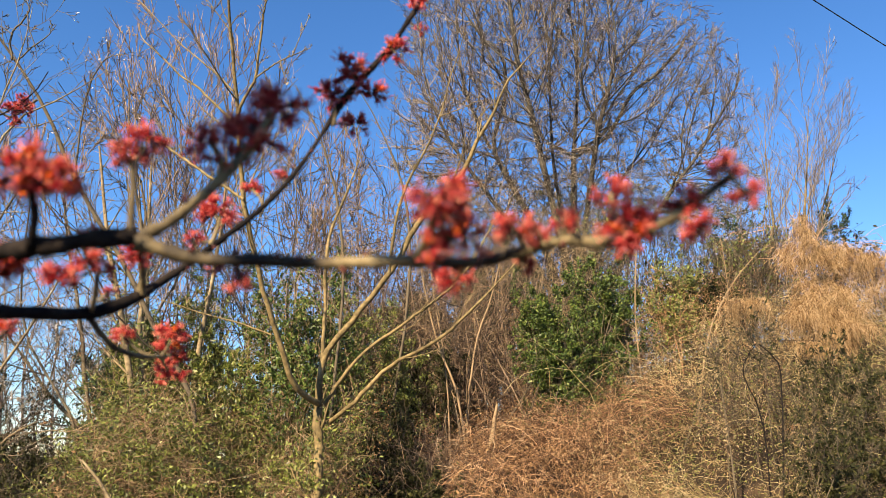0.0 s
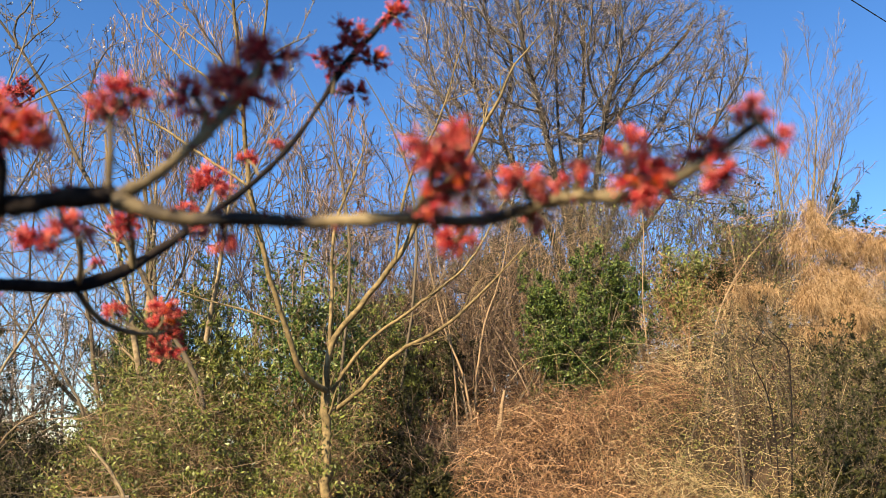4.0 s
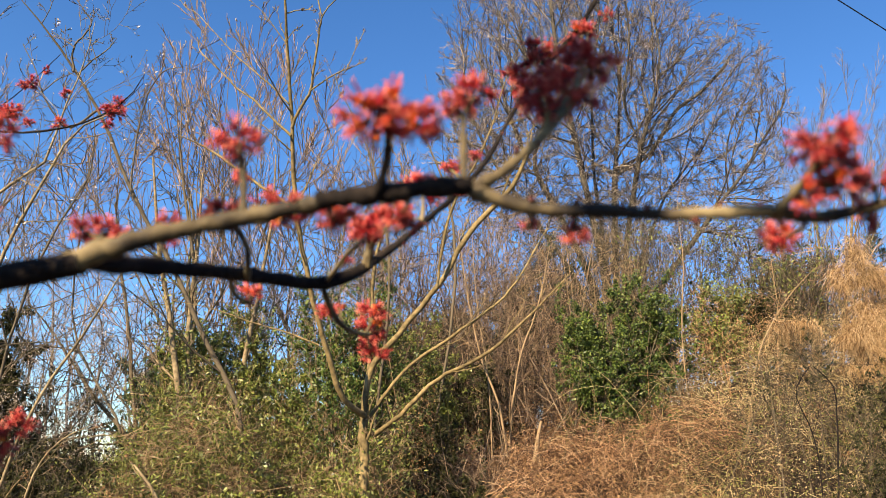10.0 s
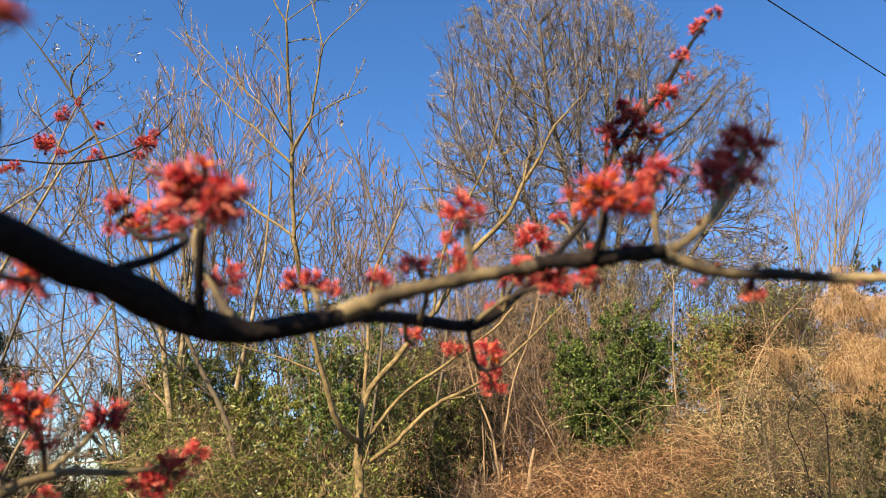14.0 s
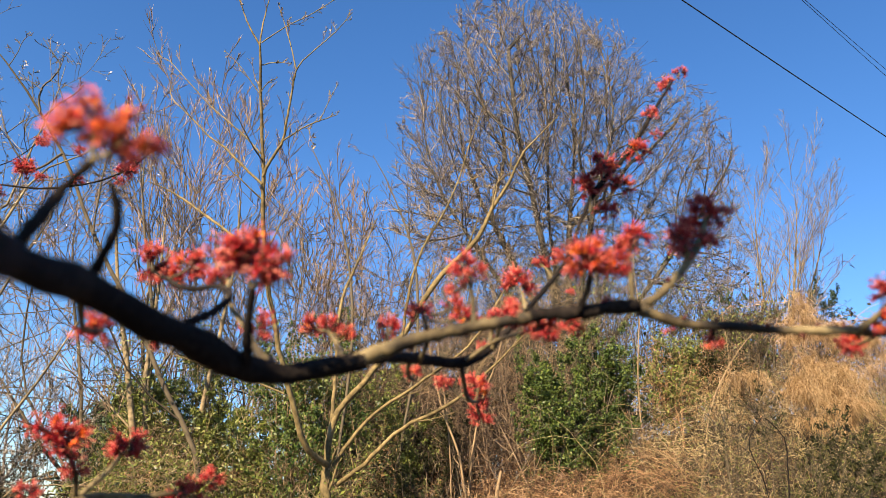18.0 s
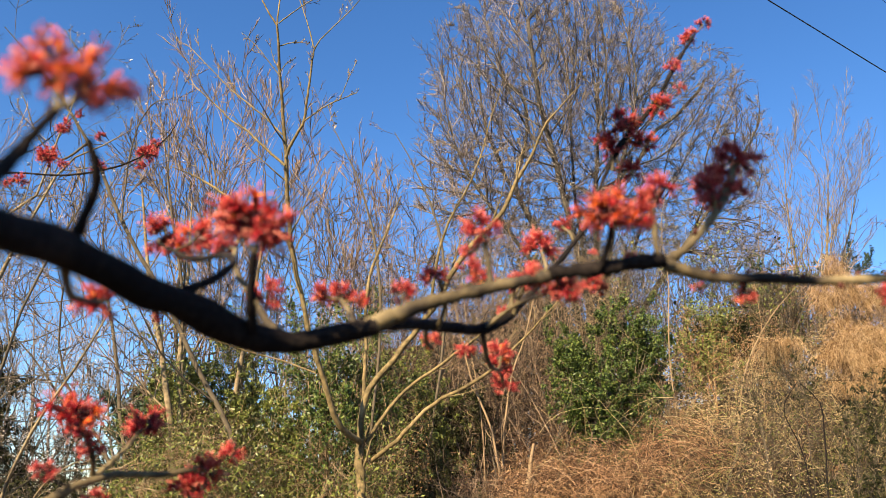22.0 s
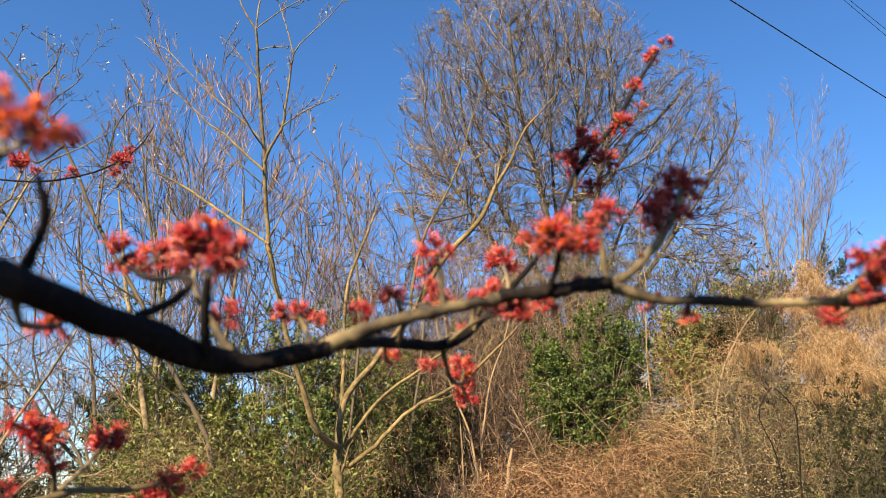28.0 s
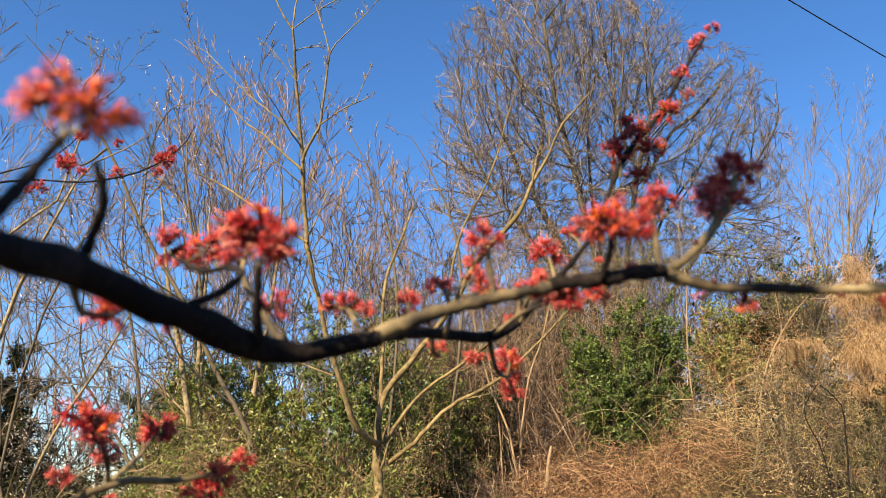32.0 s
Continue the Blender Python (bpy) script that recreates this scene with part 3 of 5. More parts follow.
crook_levels = [
    lv(13, 7, 0.15, (0.25, 0.5), (0.6, 1.35), 0.6, up=0.02, wiggle=0.34, shrink=0.4),
    lv(7, 6, 0.15, (0.3, 0.6), (0.4, 1.1), 0.55, up=0.04, wiggle=0.34),
    lv(4, 4, 0.2, (0.3, 0.7), (0.4, 1.0), 0.6, up=0.04, wiggle=0.28),
]
for b, t in (((-4.708, 11.500, 0.424), (-6.285, 11.500, 7.003)), ((-4.518, 12.500, 0.354), (-5.190, 12.500, 6.874)), ((-3.591, 12.000, 0.437), (-4.705, 12.000, 6.779)),
             ((-2.968, 12.500, 0.426), (-4.065, 12.500, 6.811)), ((-2.375, 13.000, 0.415), (-2.683, 13.000, 7.311)), ((-1.680, 12.500, 0.487), (-1.737, 12.500, 6.690)), ((-0.787, 12.000, 0.568), (-0.707, 12.000, 6.525)), ((-0.235, 13.000, 0.514), (-0.136, 13.000, 6.631)), ((-5.820, 10.500, 0.452), (-7.531, 10.500, 6.364))):
    slender(b, t, 0.026, crook_levels, "slender bare tree with crooked dark twigs in the thicket", TWIG_GREY, TWIG_GREY, "thicket trees", 0.45, 0.95, 0.0005)

few = [lv(5, 6, 0.25, (0.15, 0.35), (0.4, 1.0), 0.45, up=0.1, wiggle=0.25), lv(4, 5, 0.2, (0.3, 0.6), (0.4, 1.0), 0.55, up=0.08, wiggle=0.28), lv(3, 4, 0.2, (0.35, 0.7), (0.4, 1.0), 0.6, up=0.05, wiggle=0.28)]
rich = [lv(10, 8, 0.3, (0.18, 0.36), (0.5, 1.2), 0.5, up=0.05, wiggle=0.28), lv(6, 6, 0.15, (0.3, 0.6), (0.4, 1.1), 0.55, up=0.03, wiggle=0.3), lv(4, 5, 0.2, (0.3, 0.6), (0.4, 1.1), 0.6, up=0.0, wiggle=0.3)]
STEMS = [
    ([at((-5.031, 7.600, 2.618), 0.032), at((-4.659, 7.600, 4.082), 0.03), at((-4.481, 7.600, 4.543), 0.026), at((-4.248, 7.600, 5.091), 0.018), at((-3.791, 7.600, 5.351), 0.012), at((-3.337, 7.600, 5.686), 0.005)], TRUNK_TAN, "bare tree with crooked pale limbs"),
    ([at((-5.039, 8.200, 2.354), 0.026), at((-4.613, 8.200, 4.160), 0.022), at((-4.343, 8.200, 4.798), 0.016), at((-4.427, 8.200, 5.598), 0.01), at((-4.850, 8.200, 6.351), 0.005)], TWIG_GREY, "bare tree with thin dark crooked limbs"),
    ([at((-4.673, 7.800, 1.335), 0.022), at((-4.201, 7.800, 2.285), 0.02), at((-3.815, 7.800, 3.001), 0.016), at((-3.606, 7.800, 3.497), 0.01)], TRUNK_TAN, "pale thin trunk leaning across the thicket"),
    ([at((-3.310, 10.200, 0.593), 0.05), at((-3.577, 10.200, 1.941), 0.048), at((-3.850, 10.200, 3.106), 0.042), at((-4.222, 10.200, 4.356), 0.03), at((-4.539, 10.200, 5.886), 0.015)], TRUNK_TAN, "pale straight trunk wound with vines"),
    ([at((-3.247, 10.400, 0.580), 0.045), at((-3.543, 10.400, 1.953), 0.042), at((-3.740, 10.400, 3.144), 0.038), at((-3.783, 10.400, 4.433), 0.026), at((-3.849, 10.400, 5.731), 0.012)], TRUNK_TAN, "pale straight trunk wound with vines"),
    ([at((-2.854, 10.800, 0.566), 0.045), at((-3.061, 10.800, 2.843), 0.04), at((-2.969, 10.800, 3.902), 0.032), at((-2.864, 10.800, 5.117), 0.02), at((-2.906, 10.800, 6.218), 0.01)], TRUNK_TAN, "pale trunk leaning in the thicket"),
    ([at((-4.430, 11.500, 0.437), 0.045), at((-4.854, 11.500, 2.439), 0.04), at((-5.219, 11.500, 3.965), 0.034), at((-5.548, 11.500, 5.146), 0.022), at((-5.702, 11.500, 6.412), 0.01)], TWIG_GREY, "dark slim trunk against the pale sky"),
    ([at((-4.501, 12.000, 0.394), 0.045), at((-5.059, 12.000, 1.886), 0.04), at((-5.767, 12.000, 2.618), 0.032), at((-6.478, 12.000, 3.473), 0.02), at((-7.182, 12.000, 4.181), 0.01)], TWIG_GREY, "dark crooked trunk leaning over low brush"),
    ([at((-4.502, 7.000, 2.229), 0.03), at((-4.521, 7.000, 4.171), 0.026), at((-4.189, 7.000, 4.428), 0.022), at((-4.085, 7.000, 4.965), 0.016), at((-3.942, 7.000, 5.593), 0.01), at((-3.911, 7.000, 6.073), 0.005)], TRUNK_TAN, "bare tree with crooked pale limbs"),
    ([at((0.689, 10.200, 1.442), 0.022), at((0.540, 10.200, 2.449), 0.02), at((0.274, 10.200, 3.136), 0.017), at((0.093, 10.200, 3.898), 0.012), at((-0.063, 10.200, 4.864), 0.006)], TWIG_TAN, "slim reddish tan sapling stem"),
    ([at((0.664, 10.400, 1.438), 0.022), at((0.715, 10.400, 2.437), 0.019), at((0.815, 10.400, 3.115), 0.017), at((1.074, 10.400, 3.907), 0.012), at((1.225, 10.400, 4.730), 0.006)], TWIG_TAN, "slim reddish tan sapling stem"),
    ([at((0.479, 10.300, 1.431), 0.015), at((0.403, 10.300, 2.708), 0.013), at((0.210, 10.300, 3.926), 0.009), at((0.099, 10.300, 5.243), 0.004)], TWIG_TAN, "slim reddish tan sapling stem"),
    ([at((3.140, 10.600, 3.015), 0.012), at((3.068, 10.600, 3.795), 0.011), at((3.137, 10.600, 4.618), 0.009), at((3.095, 10.600, 5.475), 0.006), at((3.261, 10.600, 6.200), 0.004)], TWIG_TAN, "thin upright sapling before the green shrub"),
    ([at((3.721, 10.400, 2.867), 0.016), at((4.106, 10.400, 3.490), 0.014), at((4.459, 10.400, 4.054), 0.01), at((4.847, 10.400, 4.473), 0.004)], TWIG_TAN, "thin dry stem leaning over the bank"),
    ([at((4.354, 10.800, 3.251), 0.009), at((4.476, 10.800, 4.060), 0.007), at((4.441, 10.800, 4.729), 0.006)], TWIG_TAN, "thin upright dry stem on the bank"),
    ([at((-2.401, 7.200, 0.988), 0.017), at((-2.665, 7.200, 1.327), 0.016), at((-2.898, 7.200, 1.574), 0.011)], TRUNK_TAN, "pale broken trunk leaning in low brush"),
    ([at((3.782, 8.200, 1.651), 0.013), at((3.932, 8.200, 2.279), 0.011), at((3.937, 8.200, 2.604), 0.009), at((3.751, 8.200, 2.802), 0.007)], BARK_OLD_SHADED, "thin dark stem of a shrub on the bank"),
    ([at((3.732, 8.300, 1.821), 0.011), at((3.707, 8.300, 2.168), 0.009), at((3.587, 8.300, 2.553), 0.007), at((3.766, 8.300, 2.829), 0.005)], BARK_OLD_SHADED, "thin dark crooked stem of a shrub on the bank"),
    ([at((-4.143, 7.500, 1.572), 0.012), at((-3.740, 7.500, 1.809), 0.01), at((-3.432, 7.500, 1.968), 0.005)], TRUNK_TAN, "pale dead branch over low brush"),
    ([at((-1.006, 9.000, 4.551), 0.02), at((-1.057, 9.000, 5.041), 0.0172), at((-1.171, 9.000, 5.387), 0.0144), at((-1.319, 9.000, 5.780), 0.0116), at((-1.472, 9.000, 6.018), 0.0088), at((-1.566, 9.000, 6.246), 0.006)], TWIG_GREY, "slim dark stem amid the thicket"),
    ([at((-0.394, 9.500, 4.742), 0.02), at((-0.291, 9.500, 5.389), 0.0165), at((-0.447, 9.500, 5.757), 0.013), at((-0.623, 9.500, 6.132), 0.0095), at((-0.797, 9.500, 6.428), 0.006)], TWIG_GREY, "slim dark stem amid the thicket"),
]
for stem, bark, label in STEMS:
    stem = [(*q[:3], q[3] * 0.78) for q in stem]
    if "crooked pale" in label or "thin dark crooked limbs" in label:
        stem = [(*q[:3], q[3] * 0.75) for q in stem]
        tree("sapling", [stem], rich, bark, TWIG_GREY, label, 7, 20, "single stems", min_r=0.0026, buds=160, bud_size=0.02, bud_mat=BUD_PALE)
        continue
    if "vine" in label or "trunk leaning in" in label:
        stem = [(*(np.array((0.1, 0.0, 1.58)) * 0.09 + np.array(q[:3]) * 0.91), q[3] * 1.15) for q in stem]
    if "vine" in label:
        wound = smooth_line(stem, 20)[None, 3:15, :3]
        stuff("trunk_vine_leaves", quads(*leaf_arrays(clumped(wound, 420, 0.09, 0.4), 0.03)), IVY, "vine leaves wound round a thin trunk", "vines")
    tree("sapling", [stem], few, bark, TWIG_RED, label, 7, 16, "single stems", min_r=0.0026, buds=60, bud_size=0.02, bud_mat=DRY_LEAF)
# the crooked dark tree beside the thicket
CROOKED = [
    [at((-2.151, 8.700, 1.186), 0.033), at((-2.497, 8.608, 2.367), 0.03072), at((-2.910, 8.515, 3.065), 0.02843), at((-3.276, 8.423, 3.750), 0.02615), at((-3.650, 8.331, 4.287), 0.02386), at((-3.987, 8.238, 4.902), 0.02158), at((-4.275, 8.146, 5.500), 0.01929), at((-4.443, 8.054, 5.780), 0.01701), at((-4.600, 7.962, 6.007), 0.01472), at((-4.680, 7.869, 6.153), 0.01508), at((-4.782, 7.777, 6.282), 0.0123), at((-4.936, 7.685, 6.474), 0.009536), at((-5.013, 7.592, 6.562), 0.00677), at((-5.206, 7.500, 6.764), 0.004)],
    [at((-4.406, 7.600, 5.808), 0.013), at((-4.439, 7.580, 6.102), 0.0112), at((-4.312, 7.560, 6.304), 0.0094), at((-4.263, 7.540, 6.391), 0.0076), at((-4.354, 7.520, 6.532), 0.0058), at((-4.516, 7.500, 6.740), 0.004)],
    [at((-4.380, 7.500, 6.055), 0.006), at((-4.528, 7.500, 6.158), 0.0045), at((-4.685, 7.500, 6.268), 0.003)],
    [at((-4.241, 7.500, 6.366), 0.005), at((-4.219, 7.500, 6.511), 0.004), at((-4.102, 7.500, 6.404), 0.003)],
    [at((-4.262, 7.500, 6.343), 0.007), at((-4.214, 7.500, 6.137), 0.005667), at((-4.112, 7.500, 5.909), 0.004333), at((-4.080, 7.500, 5.781), 0.003)],
    [at((-4.349, 7.600, 5.775), 0.01), at((-4.179, 7.567, 5.945), 0.007667), at((-4.002, 7.533, 6.080), 0.005333), at((-3.919, 7.500, 6.182), 0.003)],
    [at((-4.058, 7.600, 5.328), 0.014), at((-4.312, 7.580, 5.113), 0.012), at((-4.542, 7.560, 5.312), 0.01), at((-4.678, 7.540, 5.525), 0.008), at((-4.782, 7.520, 5.758), 0.006), at((-4.987, 7.500, 6.098), 0.004)],
    [at((-4.652, 7.500, 5.498), 0.006), at((-4.542, 7.550, 5.672), 0.005), at((-4.392, 7.600, 5.801), 0.004)],
    [at((-4.819, 7.500, 6.359), 0.006), at((-4.765, 7.500, 6.520), 0.004833), at((-4.700, 7.500, 6.753), 0.003667), at((-4.635, 7.500, 6.811), 0.0025)],
    [at((-4.443, 7.500, 5.907), 0.005), at((-4.508, 7.500, 6.122), 0.00375), at((-4.536, 7.500, 6.343), 0.0025)],
    [at((-3.780, 8.100, 4.610), 0.012), at((-3.748, 8.000, 5.343), 0.00975), at((-3.605, 7.900, 5.848), 0.0075), at((-3.456, 7.800, 5.948), 0.00525), at((-3.208, 7.700, 5.940), 0.003)],
]
crooked_levels = [lv(4, 6, 0.25, (0.15, 0.35), (0.5, 1.1), 0.45, up=0.08, wiggle=0.22), lv(4, 5, 0.2, (0.3, 0.6), (0.4, 1.0), 0.55, up=0.06, wiggle=0.22), lv(3, 3, 0.2, (0.3, 0.6), (0.4, 1.0), 0.6, up=0.04, wiggle=0.2)]
tree("crooked_tree", CROOKED, crooked_levels, TWIG_GREY, TWIG_GREY, "bare tree with dark crooked limbs and a few pale seeds", 6, 20, min_r=0.003, buds=120, bud_size=0.013, bud_mat=BUD_PALE)
# a short pale snag amid the brambles
snag_top = (1.037, 9.700, 2.258)
tree("snag", [[at((0.941, 9.750, 1.460), 0.035), at((0.979, 9.700, 1.887), 0.033), at((0.997, 9.700, 2.041), 0.024), at(snag_top, 0.018)]], [], TWIG_TAN, TWIG_TAN, "short pale broken snag standing amid brambles", 8, 8)

SLIM = [((15.322, 34.000, 6.455), (16.040, 34.000, 17.968), 0.14), ((15.690, 34.000, 6.471), (18.223, 34.000, 18.207), 0.14), ((16.907, 35.000, 6.649), (20.063, 35.000, 16.930), 0.12), ((15.569, 36.000, 6.714), (15.683, 36.000, 17.164), 0.11)]
slim_levels = [
    lv(18, 8, 0.2, (0.22, 0.42), (0.25, 0.6), 0.5, up=0.09, wiggle=0.12, shrink=0.4),
    lv(9, 6, 0.12, (0.3, 0.55), (0.3, 0.7), 0.5, up=0.07, wiggle=0.14),
    lv(6, 3, 0.15, (0.3, 0.6), (0.3, 0.8), 0.65, up=0.06, wiggle=0.14),
]
for b, t, r in SLIM:
    slender(b, t, r * 0.7, slim_levels, "tall thin bare tree standing far behind the bank", TRUNK_TAN, TWIG_PALE, "far bare trees", 0.4, 1.0, 0.00024)


pale_levels = [
    lv(11, 7, 0.12, (0.25, 0.45), (0.3, 0.8), 0.55, up=0.08, wiggle=0.16, shrink=0.4),
    lv(8, 5, 0.12, (0.3, 0.55), (0.35, 0.8), 0.5, up=0.06, wiggle=0.18),
    lv(5, 3, 0.15, (0.3, 0.6), (0.35, 0.9), 0.65, up=0.05, wiggle=0.18),
]
for b, t in (((-12.60, 20.4, 0.6), (-13.65, 20.4, 7.95)),
             ((-13.51, 24.0, 0.6), (-15.08, 24.0, 9.86)),
             ((-10.79, 20.5, 0.6), (-11.84, 20.5, 7.82)),
             ((-11.16, 22.4, 0.6), (-11.96, 22.4, 7.69)),
             ((-11.05, 23.7, 0.6), (-11.71, 23.7, 7.30)),
             ((-9.19, 22.0, 0.6), (-9.93, 22.0, 6.22)),
             ((-8.50, 22.2, 0.6), (-9.18, 22.2, 5.60)),
             ((-13.59, 23.7, 0.6), (-14.93, 23.7, 7.28)),
             ((-10.77, 21.4, 0.6), (-11.64, 21.4, 6.26))):
    slender(b, t, 0.05, pale_levels, "far bare tree with a haze of pale twigs", TWIG_PALE, TWIG_PALE, "far bare trees", 0.2, 1.0, 0.00026)


# ---------------------------------------------------------------- brush, vines and shrubs
def canes(n, xr, yr, height, length, radius, k=6, rise_by=0.5, droop=0.18, wiggle=0.22, lift=(0.0, 1.0), clump=0.0):
    """Arching canes that start inside the brush over the bank, in clumps if a size is given for them."""
    m = int(n * 1.9) if clump else n
    x, y = rng.uniform(*xr, m), rng.uniform(*yr, m)
    z = ground_z(x, y) + height(x, y) * rng.uniform(lift[0], lift[1], m) ** 0.7
    start = np.stack([x, y, z], -1)
    if clump:
        start = start[gather(start, n, clump, 0.45)]
    p = np.zeros((n, k, 3))
    p[:, 0] = start
    d = unit(np.c_[rng.normal(size=(n, 2)), rng.normal(size=n) * 0.5 + rise_by])
    step = (rng.uniform(*length, n) / (k - 1))[:, None]
    for j in range(1, k):
        d = unit(d + rng.normal(size=(n, 3)) * wiggle + [0, 0, -droop])
        p[:, j] = p[:, j - 1] + d * step
    r = (rng.uniform(*radius, n))[:, None] * np.linspace(1, 0.45, k)
    return p, r


def brush_h(x, y):
    hollow = smoothstep(-0.85, -0.55, x) * (1 - smoothstep(0.2, 0.7, x)) * (1 - smoothstep(9.3, 10.2, y))
    return (1 - 0.85 * hollow) * brush_top(x, y)


def brush_top(x, y):
    return 0.75 + 0.35 * np.sin(1.3 * x + 0.7) * np.sin(0.9 * y + 0.3 * x) + 0.25 * np.sin(3.1 * x) * np.cos(2.3 * y) + 0.24 * np.sin(7.3 * x + y) * np.sin(6.1 * y - x)


def tall_h(x, y):
    return 1.7 + 0.5 * np.sin(1.1 * x) + 0.3 * np.sin(2.9 * x + y)


p, r = canes(3200, (-1.6, 12.0), (13.5, 19.0), tall_h, (0.6, 1.8), (0.005, 0.009), wiggle=0.4, rise_by=0.5)
stuff("far_brush", quads(*tube_arrays(p, r)), BRAMBLE, "brown brush along the far edge of the bank", "brush")
stuff("far_brush_leaves", quads(*leaf_arrays(along(p, 9000, 0.05), 0.06)), OLIVE, "dull olive leaves in the far brush", "leaves")


def hedge_h(x, y):
    return (1.5 + 0.5 * np.sin(1.9 * x + 1.0) + 0.3 * np.sin(4.3 * x + y) * np.cos(2.0 * y)) * (0.25 + 0.75 * smoothstep(-3.75, -3.05, x))


def short_and_long(n, n_long, xr, yr):
    p, r = canes(n, xr, yr, brush_h, (0.12, 0.5), (0.0013, 0.0034), k=4, wiggle=0.4, rise_by=0.15, clump=0.55)
    q, t = canes(int(n_long * 1.2), xr, yr, brush_h, (0.5, 1.4), (0.0014, 0.0028), k=8, wiggle=0.2, lift=(0.3, 1.0))
    return merge(tube_arrays(p, r), tube_arrays(q, t))


stuff("bramble_canes", quads(*short_and_long(18000, 260, (-1.4, 2.6), (6.8, 14.0))), BRAMBLE, "tangled reddish brown bramble canes over the bank", "brambles")
stuff("straw_canes", quads(*short_and_long(21000, 150, (2.0, 9.5), (6.4, 14.0))), STRAW, "tangle of pale straw coloured dry stems on the bank", "dry stems")
p, r = canes(5000, (2.2, 4.2), (6.5, 8.4), brush_h, (0.12, 0.5), (0.0014, 0.0032), k=4, wiggle=0.4, rise_by=0.2, lift=(0.2, 1.0))
stuff("straw_canes", quads(*tube_arrays(p, r)), STRAW, "straw coloured dry stems at the foot of the bank", "dry stems")
stuff("bramble_canes", quads(*short_and_long(4500, 60, (-3.4, -1.2), (6.8, 13.0))), BRAMBLE, "dry brown canes at the foot of the hedge", "brambles")
# these canes take the darker twig colour to paint the shade at the left
stuff("bramble_canes", quads(*short_and_long(5000, 70, (-9.0, -3.2), (7.3, 13.0))), TWIG_GREY, "canes of the low brush beside the hedge, shade in their colour", "brambles")

p, r = canes(1000, (-0.9, 0.5), (8.6, 9.8), lambda x, y: 0.8 + 0 * x, (0.3, 0.9), (0.0016, 0.0036), k=6, wiggle=0.3, rise_by=0.9)
stuff("hollow_twigs", quads(*tube_arrays(p, r)), TWIG_RED, "brown twigs in the shaded hollow beside the young tree", "brambles")


def scatter(n, xr, yr, height, top=1.05):
    x, y = rng.uniform(*xr, n), rng.uniform(*yr, n)
    return np.stack([x, y, ground_z(x, y) + height(x, y) * rng.uniform(0, top, n)], -1)


stuff("dry_leaves", quads(*leaf_arrays(scatter(30000, (-1.5, 2.8), (6.6, 13.5), brush_h), 0.027)), DRY_LEAF, "small curled brown leaves caught in the brambles", "dry leaves")
stuff("dry_leaves", quads(*leaf_arrays(scatter(7000, (-3.6, -1.4), (7.2, 10.0), brush_h), 0.03)), DRY_LEAF, "small curled brown leaves at the foot of the hedge", "dry leaves")
stuff("pale_leaves", quads(*leaf_arrays(scatter(42000, (2.0, 8.5), (6.4, 13.0), brush_h), 0.014)), PALE_LEAF, "small pale dry leaves among straw coloured stems", "dry leaves")
stuff("green_sprigs", quads(*leaf_arrays(scatter(20000, (2.4, 6.5), (6.5, 10.5), brush_h), 0.016)), IVY, "scattered olive green leaves among the dry stems", "leaves")

# hedge wound with vines
p, r = canes(8000, (-4.2, -0.55), (7.7, 10.2), hedge_h, (0.2, 0.7), (0.0018, 0.0042), k=5, rise_by=0.6, wiggle=0.4)
stuff("hedge_twigs", quads(*tube_arrays(p, r)), TWIG_TAN, "tan brown twigs and vine stems through the hedge", "hedge")
stuff("hedge_leaves", quads(*leaf_arrays(clumped(p, 80000, 0.05, 0.34, 0.24), 0.021, long=2.1)), IVY, "olive green vine leaves covering the hedge", "hedge")
p, r = canes(1300, (-3.3, -0.5), (7.4, 9.5), brush_h, (0.4, 1.0), (0.002, 0.004), rise_by=0.5)
stuff("hedge_dry_leaves", quads(*leaf_arrays(scatter(15000, (-3.9, -0.2), (7.6, 10.0), hedge_h), 0.017)), DRY_LEAF, "small brown dead leaves caught in the hedge", "hedge")
stuff("low_vine_leaves", quads(*leaf_arrays(clumped(p, 26000, 0.035, 0.35), 0.017)), IVY, "green vine leaves at the foot of the hedge", "vines")


